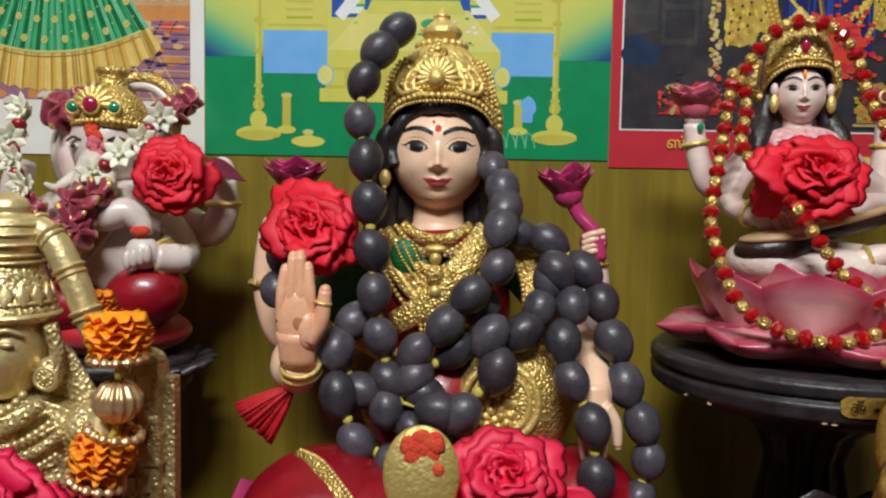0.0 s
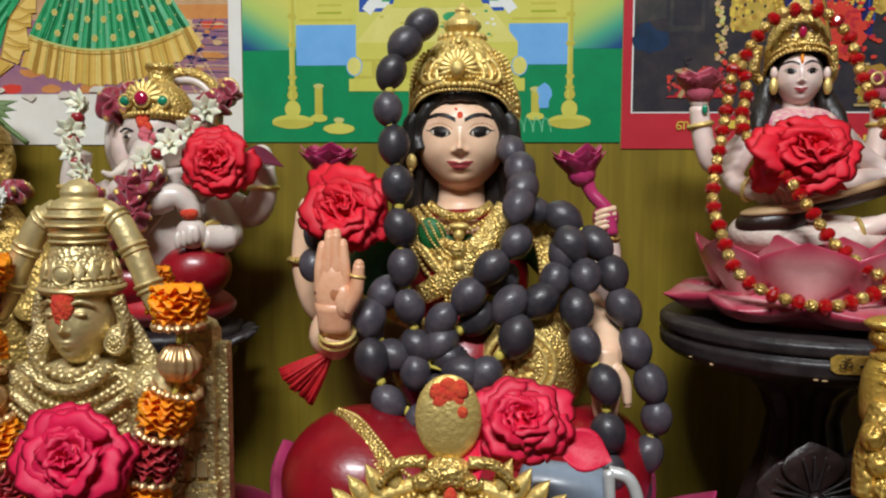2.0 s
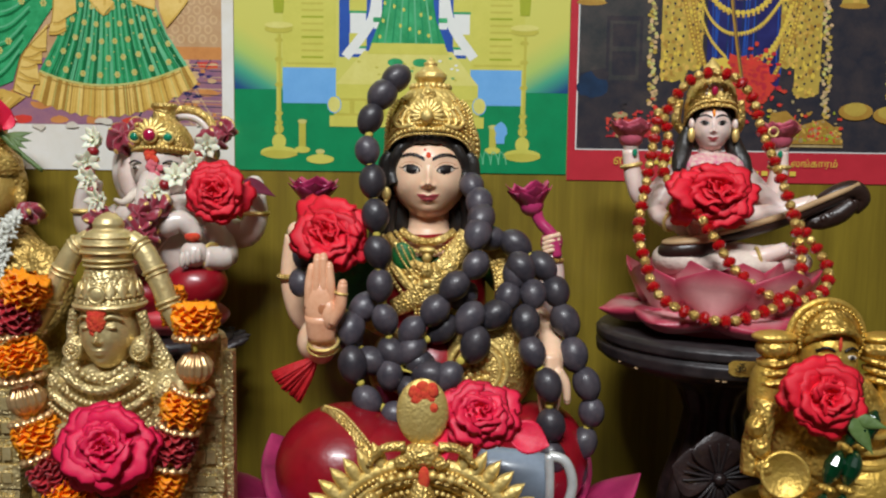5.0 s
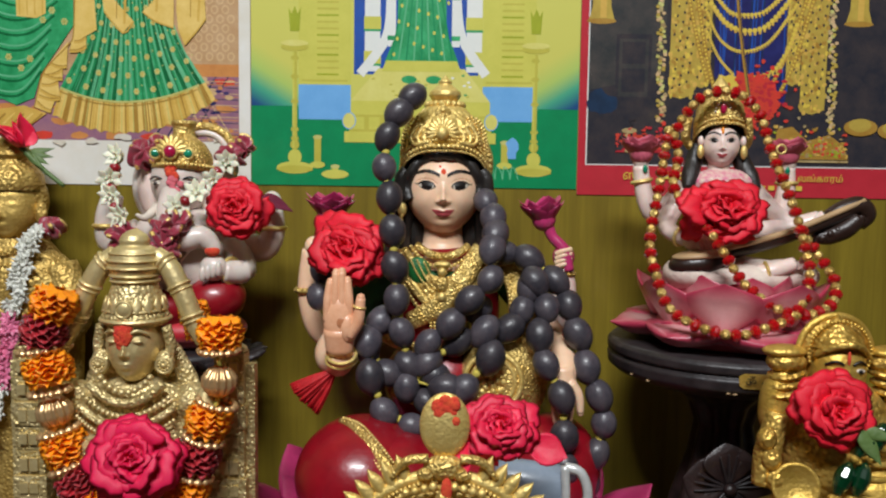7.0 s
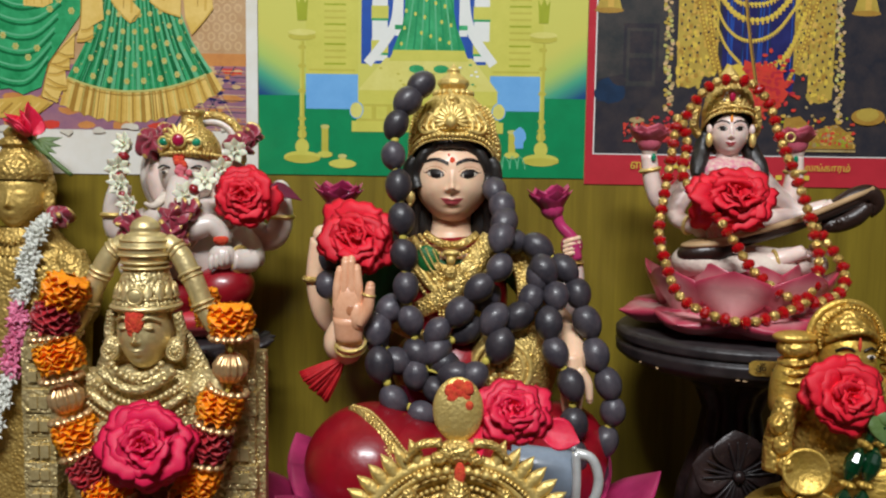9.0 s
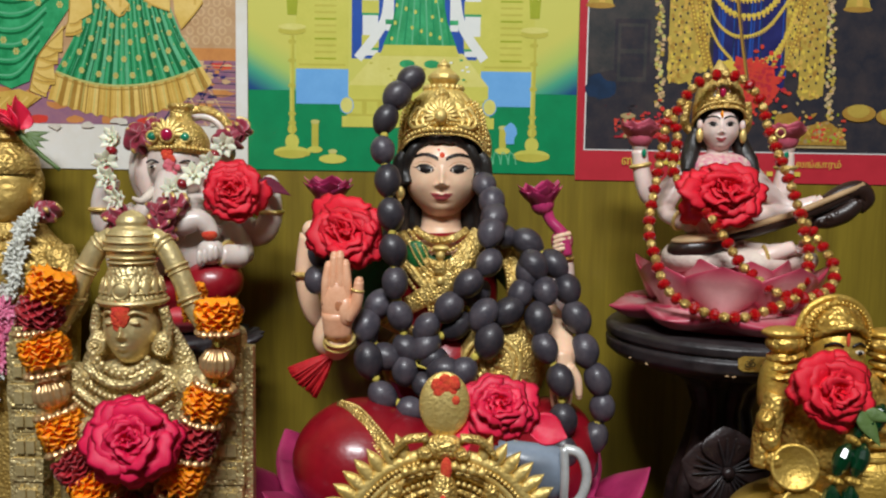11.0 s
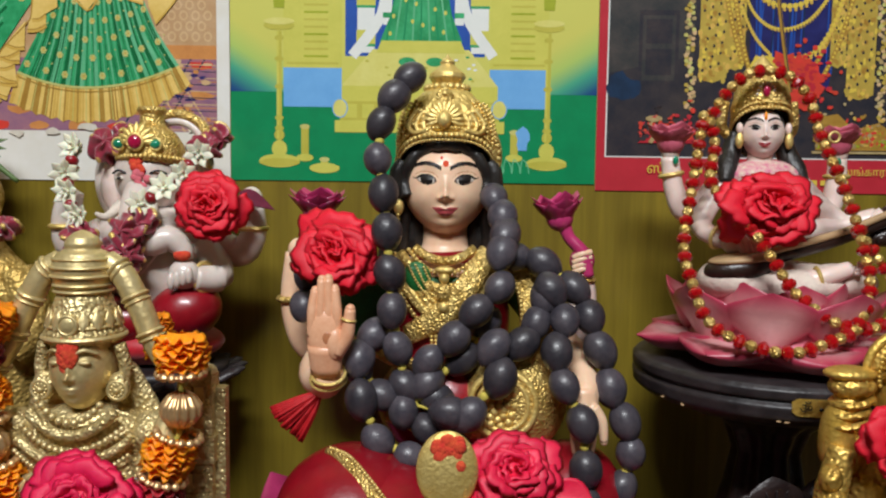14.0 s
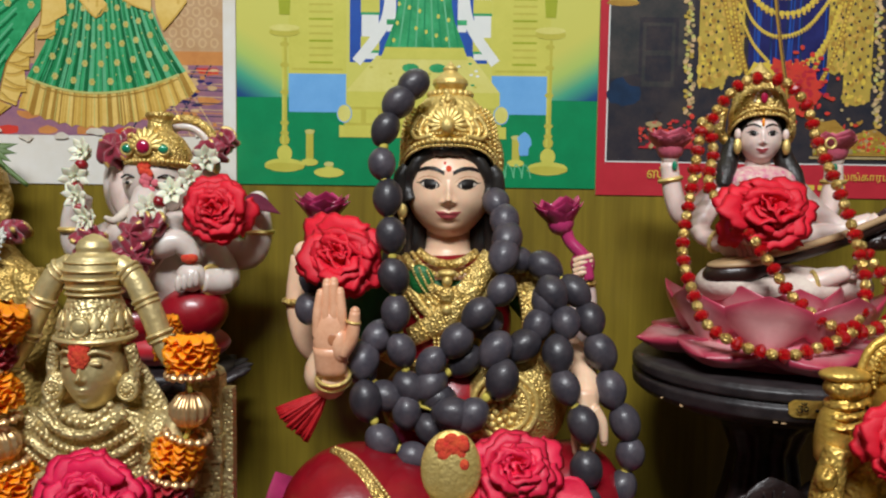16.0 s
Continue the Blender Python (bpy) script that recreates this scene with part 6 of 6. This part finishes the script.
# ---------------------------------------------------------------- lute-playing statue on its stand
def plate_stand():
    root = thing("pedestal_stand", (157, 344, 0), "black wooden pedestal stand with round plate and brass tag", "stand", "pedestal stands")
    c = Clay()
    c.lathe((157, 344), ((30, 168), (52, 172), (62, 176), (65.5, 179), (66, 184), (64, 186), (66, 187.5), (66, 191), (64, 193), (0.2, 193.2)), "stand_black", 72)
    rnd = random.Random(21)
    for k in range(9):
        a = radians(rnd.uniform(180, 330))
        c.ball((157 + 65.4 * math.cos(a), 344 + 65.4 * math.sin(a), 178.5 + rnd.uniform(-0.8, 0.6)), (rnd.uniform(0.5, 1.4), 0.7, 0.4), "veena_top", n=6)
    c.build("plate", origin=(157, 344, 0), parent=root).location = (0, 0, 0)
    c = Clay()
    c.lathe((157, 344), ((46, 0), (48, 12), (38, 30), (30, 60), (26, 100), (18, 128), (15, 146), (19, 158), (30, 168)), "stand_brown", 90, 1, 9, 0.1)
    c.build("column", origin=(157, 344, 0), parent=root).location = (0, 0, 0)
    c = Clay()
    for i in range(5):
        a = 2 * math.pi * i / 5 + 0.4
        d = Vector((math.cos(a), -0.15, math.sin(a)))
        c.blade((147, 306, 122), d, (0, -1, 0.1), 24, 27, 3, "stand_brown", curl=-0.1, cup=0.12, full=1.5, n=14)
        for e in (-0.25, 0, 0.25):
            d2 = Vector((math.cos(a + e), -0.2, math.sin(a + e)))
            c.tube([Vector((147, 304, 122)) + d2 * 3, Vector((147, 304, 122)) + d2 * 12, Vector((147, 305, 122)) + d2 * 19], (1, 0.7, 0.3), "stand_black", 6)
    c.ball((147, 302, 122), (3.4, 3, 3.4), "stand_brown")
    c.ball((175, 312, 128), (16, 8, 16), "stand_brown")
    c.build("carved_flower", origin=(157, 344, 0), parent=root).location = (0, 0, 0)
    c = Clay()

    def tag(u, v):
        a = radians(-104 + 28 * u)
        e = min(1, 8 * min(u, 1 - u) + 0.55)
        return (157 + 66.6 * math.cos(a), 344 + 66.6 * math.sin(a), 185 + (v - 0.5) * 7.5 * e)
    c.grid(tag, 24, 4, "gold_bright", wrap=False)
    c.grid(lambda u, v: (lambda p: (157 + (p[0] - 157) * 0.985, 344 + (p[1] - 344) * 0.985, p[2]))(tag(1 - u, v)), 24, 4, "gold_bright", wrap=False)
    t = c.build("brass_tag", origin=(157, 344, 0), parent=root)
    t.location = (0, 0, 0)
    cu = bpy.data.curves.new("tag_sign", "FONT")
    cu.body, cu.size, cu.extrude = "ॐ", 0.006, 0.0001
    cu.materials.append(MATS["ink_black"])
    s = new("tag_sign", cu)
    s.parent = root
    s.matrix_basis = Matrix.Translation(Vector((-14, -66.6, 183)) / 1000) @ pose(0, 0, 0, 90, 0, -8)
    c = Clay()
    for k in range(4):
        c.ball((152 + k * 3.2, 276.8, 184.6), (1.2, 0.4, 0.8), "ink_black", n=8)
    c.build("tag_marks", origin=(157, 344, 0), parent=root).location = (0, 0, 0)


plate_stand()


def lute_goddess():
    c = Clay()
    X, Y = 156, 350

    def blush(u, v):
        side = abs(math.cos(2 * math.pi * u))
        k = min(1.0, max(0.0, 1.12 * max(abs(v - 0.48) * 1.75, side * 0.92)))
        k = k * k * (3 - 2 * k)
        return tuple(a + (b - a) * k for a, b in zip((0.84, 0.52, 0.5), (0.46, 0.04, 0.085)))
    # lotus seat, three rings of petals
    for n, r0, z0, r1, z1, w, off, curl in ((8, 26, 199, 66, 199, 50, 0.0, 0.08), (8, 38, 197, 47, 231, 44, 0.5, 0.05), (8, 25, 200, 29, 232, 36, 0.0, 0.0)):
        for i in range(n):
            a = 2 * math.pi * (i + off) / n
            e = Vector((math.cos(a), math.sin(a), 0))
            b, t = Vector((157, 344, z0)) + e * r0, Vector((157, 344, z1)) + e * r1
            face = e if z1 > 210 else Vector((0, 0, 1))
            c.blade(b, t - b, face, (t - b).length, w, 9 if z1 < 210 else 5, "lotus_painted", curl=curl if z1 < 210 else 0.12, cup=0.12 if z1 < 210 else -0.14, full=0.95 if z1 < 210 else 1.5, n=24, k=16, tint=blush)
    c.lathe((157, 344), ((40, 193.3), (44, 198), (38, 206), (36, 220), (0.2, 224)), "lotus_rose", 40)
    # folded legs in cream cloth
    c.ball((158, 344, 229), (36, 27, 11), "cloth_cream", n=32)
    c.ball((134, 338, 231), (16, 16, 10), "cloth_cream", n=24)
    c.ball((186, 340, 230), (18, 16, 9), "cloth_cream", n=24)
    c.tube([(160, 328, 230), (172, 324, 234), (184, 325, 238)], (5, 4.5, 3.6), "pale_paint", 14)
    for k in range(4):
        c.ball((187 + k * 0.5, 323, 236 + k * 1.7), (2.6, 1.3, 1.1), "pale_paint", n=8)
    c.ring((170, 325, 233.5), 5, 1, "gold_paint", (1, -0.2, 0.3))
    c.ball((157, 356, 258), (17, 13, 26), "cloth_floral", n=30)
    c.ball((155, 358, 280), (20, 11, 9), "cloth_floral", n=26)
    c.lathe((153, 359), ((7, 284), (6, 289), (6.2, 295)), "pale_paint", 20)
    # four arms
    c.tube([(139, 358, 281), (127, 354, 266), (122, 348, 255), (131, 336, 249)], (5.2, 5.4, 5, 3.8), "pale_paint", 16)
    c.ball((134, 333, 248), (7, 4, 5), "pale_paint")
    for k in range(4):
        c.tube([(133 + 2.4 * k, 330.5, 250), (135 + 2.4 * k, 328.6, 246), (136 + 2.2 * k, 328.4, 241)], (1.5, 1.4, 0.9), "pale_paint", 8)
    c.ring((128, 341, 251), 5.4, 1.1, "gold_paint", (0.6, -0.9, -0.3))
    c.tube([(136, 362, 278), (120, 364, 262), (113, 365, 272), (110, 366, 290)], (6, 5.8, 5.2, 4.4), "pale_paint", 16)
    c.ball((110, 365, 293), (4.6, 4.2, 5.6), "pale_paint")
    c.ring((111, 366, 281), 5.4, 1.2, "gold_paint", (-0.2, 0, 1))
    c.ball((111.5, 360.5, 288), (1.5, 1, 2.4), "gem_green", n=10)
    lotus_bud(c, (110, 365, 293), 13, 15, "lotus_rose")
    c.tube([(170, 362, 276), (188, 364, 262), (194, 365, 274), (195, 366, 290)], (6, 5.8, 5.2, 4.4), "pale_paint", 16)
    c.ball((195, 365, 293), (4.6, 4.2, 5.6), "pale_paint")
    c.ring((195, 366, 281), 5.4, 1.2, "gold_paint")
    c.ball((193, 360.5, 288), (1.5, 1, 2.4), "gem_green", n=10)
    lotus_bud(c, (194, 365, 293), 13, 15, "lotus_rose")
    c.tube([(170, 358, 280), (186, 353, 262), (198, 347, 256), (208, 343, 263)], (5.2, 5.2, 5, 4), "pale_paint", 16)
    c.tube([(170, 350, 254), (190, 350, 256), (206, 346, 261)], (5, 5.6, 5), "pale_paint", 16)
    # the lute
    c.ball((136, 332, 237), (17, 11, 7.5), "veena_dark", (0, -7, 0), 28)
    c.ball((136, 331, 241.5), (15.5, 10.5, 3.2), "veena_top", (0, -7, 0), 28)
    c.tube([(148, 332, 242), (186, 338, 252), (228, 344, 269)], (4.2, 3.6, 3.2), "veena_dark", 12)
    c.tube([(148, 329, 245), (186, 335, 255), (228, 341, 272)], (1.8, 1.8, 1.6), "veena_top", 8)
    c.tube([(208, 344, 261), (218, 344, 267), (227, 344, 269), (231, 344, 264), (227, 344, 258)], (4, 5, 5.4, 5, 3.4), "veena_dark", 14)
    c.tube([(226, 343, 262), (219, 343, 256), (210, 344, 252), (202, 345, 251)], (4.6, 5.6, 5, 3), "veena_dark", 14)
    for k in range(6):
        c.ball((206 + 4 * k, 340, 251 + 2.2 * k), (2.6, 1.6, 2.2), "veena_dark", n=10)
    # head
    face_head(c, (153, 357.6, 303.5), (10.4, 11, 13), "pale_paint", True, nu=190, nv=160, turn=radians(-12))
    c.ball((153, 363, 304), (13.2, 10.6, 15), "hair_black", n=28)
    for s in (-1, 1):
        c.tube([(153 + s * 11, 362, 302), (153 + s * 14, 361, 292), (153 + s * 17, 356, 284), (153 + s * 19, 352, 277)], (4.5, 5, 5, 3), "hair_black", 14)
        c.ball((153 + s * 12.2, 354, 298), (2.0, 1.6, 4), "gold_paint")
        c.ball((153 + s * 12, 355, 304), (1.6, 2, 3), "pale_paint")
        c.tube([(153 + s * 14, 362, 300), (153 + s * 18, 364, 306), (153 + s * 17, 364, 318)], 2.8, "gold_filigree", 8)
    dome_crown(c, 153, 361, ((13.6, 313), (14.2, 315.5), (14, 320), (12.6, 325), (9.6, 329.5), (5, 333)), "gold_filigree", 9, 0.03, 22, 4, 130, 40)
    for dz, r in ((0, 0.9), (2.6, 0.7)):
        c.beads([(153 + 14.3 * math.sin(a * 0.15), 361 - 14.6 * math.cos(a * 0.15), 313.6 + dz - 9 * max(0.0, 1 - math.cos(a * 0.15)) ** 1.5) for a in range(-11, 12)], r, "gold_paint", 2.0)
    for k in range(9):
        a = math.pi * k / 8
        c.ball((150.5 + 4.2 * math.cos(a), 347.2 + 0.6 * abs(math.cos(a)), 320 + 5.2 * math.sin(a)), 0.7, "eye_white", n=8)
    c.lathe((153, 361), ((5.5, 332), (4, 333), (5, 335), (3.6, 337), (1.4, 339.5), (0.1, 341)), "gold_paint", 24)
    c.ball((150.5, 347, 321.5), (1.8, 1.4, 3.0), "gem_red", n=14)
    c.ball((150.8, 347.4, 309.6), (0.8, 0.6, 2.2), "marigold_orange", n=10)
    tagged(c.build("lute_goddess_statue", origin=(157, 344, 193.3)), "painted resin goddess with dark lute on pink lotus", "statue")


lute_goddess()


def crystal_garland():
    root = thing("crystal_bead_garland", (150, 320, 250), "red faceted glass and gold bead garland on the statue", "garland")
    c = Clay()
    c.lathe((0, 0), ((0.8, -2.6), (2.6, -1.9), (3.5, -0.6), (3.5, 0.6), (2.6, 1.9), (0.8, 2.6)), "glass_red", 9)
    red = mesh_of(c, "glass_bead", smooth=False)
    c = Clay()
    c.ball((0, 0, 0), 2.6, "gold_filigree", n=12)
    gold = mesh_of(c, "gold_bead")
    outer = [(120, 345, 309), (113, 336, 274), (106, 322, 248), (107, 308, 231), (111, 298, 217), (124, 290, 209), (142, 286, 206), (160, 288, 211), (174, 296, 216), (186, 310, 233), (184, 320, 258), (178, 326, 279), (174, 340, 301), (169, 343, 318), (157, 342, 329), (140, 343, 329), (128, 344, 317), (123, 344, 306)]
    inner = [(123, 344, 306), (125, 342, 294), (120, 330, 277), (131, 316, 261), (141, 308, 244), (152, 302, 227), (172, 296, 215), (195, 306, 218), (203, 318, 229), (196, 324, 243), (186, 327, 258)]
    for pts in (outer, inner):
        line = spaced(smooth_line(pts, 8), 4.9)
        for i, p in enumerate(line):
            d = line[min(i + 1, len(line) - 1)] - line[max(i - 1, 0)]
            piece("red_bead" if i % 2 else "gold_bead", red if i % 2 else gold, root, p, along(d) @ Matrix.Rotation(i * 0.7, 4, "Z"))
    c = Clay()
    c.ring((178, 334, 299), 2.4, 0.6, "gold_paint", (0, 1, 0), 18)
    c.build("clasp", origin=(150, 320, 250), parent=root).location = (0, 0, 0)


crystal_garland()
rose((143, 322, 265), (0.05, -1, 0.25), 26, "rose_red", "wide open red rose in the lute goddess statue's lap", 2.0, (1.12, 0.58))


# ---------------------------------------------------------------- gold statue with a halo and coins
def gold_halo_statue():
    c = Clay()
    X, Y = 176, 258
    B, G = "gold_bright", "gold_bright_carved"
    c.lathe((X, Y), ((48, 0), (50, 10), (44, 30), (46, 60), (42, 90), (40, 108)), G, 44, 0.62)
    c.ball((X, Y + 2, 118), (44, 26, 18), B, n=34)
    c.ball((X + 2, Y, 160), (27, 19, 34), G, n=34)
    c.ball((X + 14, Y - 10, 136), (22, 16, 24), B, n=30)
    for k in range(4):
        c.ring((X + 10, Y - 4, 154 + 6 * k), 20 - k, 1.4, B, (0.1, -0.4, 1), 30)
    c.ball((X, Y + 4, 204.5), (16, 8, 17), G, n=34)
    c.ring((X, Y + 1, 204.5), 16.4, 1.6, B, (0, 1, 0), 48)
    c.beads([(X + 14 * math.cos(a * 0.25), Y - 4, 204.5 + 14.5 * math.sin(a * 0.25)) for a in range(-2, 15)], 0.9, B)
    c.tube([(X - 12, Y - 5, 204), (X - 6, Y - 11, 208.5), (X, Y - 13, 210), (X + 6, Y - 11, 208.5), (X + 12, Y - 5, 204)], 1.6, G, 10)
    face_head(c, (X, Y - 1, 197), (12.5, 12, 15.5), B, False, nu=90, nv=70)
    for s in (-1, 1):
        c.ball((X + s * 5 + 0.5, Y - 11.6, 198.2), (2.3, 1.1, 1.1), "eye_white", n=12)
        c.ball((X + s * 5 + 0.5, Y - 12.4, 198.2), (1.1, 0.7, 1.0), "ink_black", n=10)
        c.tube([(X + s * 2, Y - 12.4, 201), (X + s * 5.5, Y - 12, 202.5), (X + s * 9, Y - 9.5, 200.6)], 0.6, "ink_black", 6)
        c.tube([(X + s * 16, Y, 178), (X + s * 26, Y - 2, 172), (X + s * 27, Y - 2, 186), (X + s * 22, Y - 2, 194)], (8, 7.5, 6.5, 5.5), B, 16)
        for k in range(3):
            c.ring((X + s * (25 - k), Y - 2, 186 + 4.2 * k), 6.8, 1.5, G, (s * 0.2, 0, 1), 20)
        c.ball((X + s * 23, Y - 2, 200), (9, 7, 5), G, n=20)
        c.ball((X + s * 24, Y - 2, 205), (10, 7, 3), B, n=20)
    c.ball((X, Y - 12.6, 204), (0.9, 0.6, 3.2), "kumkum", n=8)
    c.lathe((X, Y), ((12, 207), (11, 211), (7, 215), (3, 219), (0.2, 222)), G, 24)
    # coins
    for x, y, z, r, lean in ((152, 238, 149, 10, 0.2), (156, 234, 130, 11, 0.35), (128, 238, 111, 17, 0.85)):
        n = Vector((-0.2, -1, lean)).normalized()
        q = along(n).to_3x3()
        prof = ((0.1, -1.4), (r, -1.4), (r + 0.3, 0), (r, 1.4), (r - 1.2, 1.5), (r - 1.6, 0.8), (0.1, 0.8))
        c.grid(lambda u, v: tuple(Vector((x, y, z)) + q @ Vector((prof[round(v * 6)][0] * math.cos(2 * math.pi * u), prof[round(v * 6)][0] * math.sin(2 * math.pi * u), prof[round(v * 6)][1]))), 32, 6, B)
    c.tube([(148, 250, 178), (143, 248, 160), (140, 246, 146)], (5, 6, 4), G)
    for k in range(6):
        c.ball((141 + 2 * k, 244 - k, 168 - 9 * k), (4.5, 4, 5), G, n=14)
    tagged(c.build("gold_halo_statue", origin=(X, Y, 0)), "bright gold painted deity statue with halo and coins", "statue")


gold_halo_statue()
rose((166, 238, 183), (0.1, -1, 0.2), 19, "rose_red", "red cloth rose on the gold statue's chest", 0.4, (1.12, 0.88))


def green_garland():
    root = thing("green_bead_garland", (170, 230, 140), "dark green glass drop bead garland with gold spacers", "garland")
    c = Clay()
    c.lathe((0, 0), ((0.8, -7.4), (3.2, -4.4), (4.1, -0.5), (3.2, 4), (1.4, 7.4)), "glass_green", 12)
    drop = mesh_of(c, "drop_bead", smooth=False)
    c = Clay()
    c.lathe((0, 0), ((0.6, -1.8), (2.4, -1.3), (3.3, 0), (2.4, 1.3), (0.6, 1.8)), "gold_bright", 40, 1, 8, 0.14)
    gold = mesh_of(c, "gold_spacer")
    for pts in ([(180, 234, 170), (170, 231, 158), (164, 228, 142), (161, 226, 122), (162, 224, 100)], [(184, 234, 172), (177, 231, 158), (172, 228, 142), (170, 226, 124), (172, 224, 104)]):
        line = spaced(smooth_line(pts, 8), 9.4)
        for i, p in enumerate(line):
            d = line[min(i + 1, len(line) - 1)] - line[max(i - 1, 0)]
            piece("gold_spacer" if i % 2 else "green_bead", gold if i % 2 else drop, root, p, along(d))
    k = Clay()
    k.blade((176, 232, 176), (0.5, -0.2, -1), (0, -1, 0.2), 16, 8, 1.2, "stem_green", curl=0.1)
    k.blade((178, 232, 176), (1, -0.2, -0.3), (0, -1, 0.2), 12, 6, 1.2, "stem_green", curl=0.1)
    k.build("leaf", origin=(170, 230, 140), parent=root).location = (0, 0, 0)


green_garland()
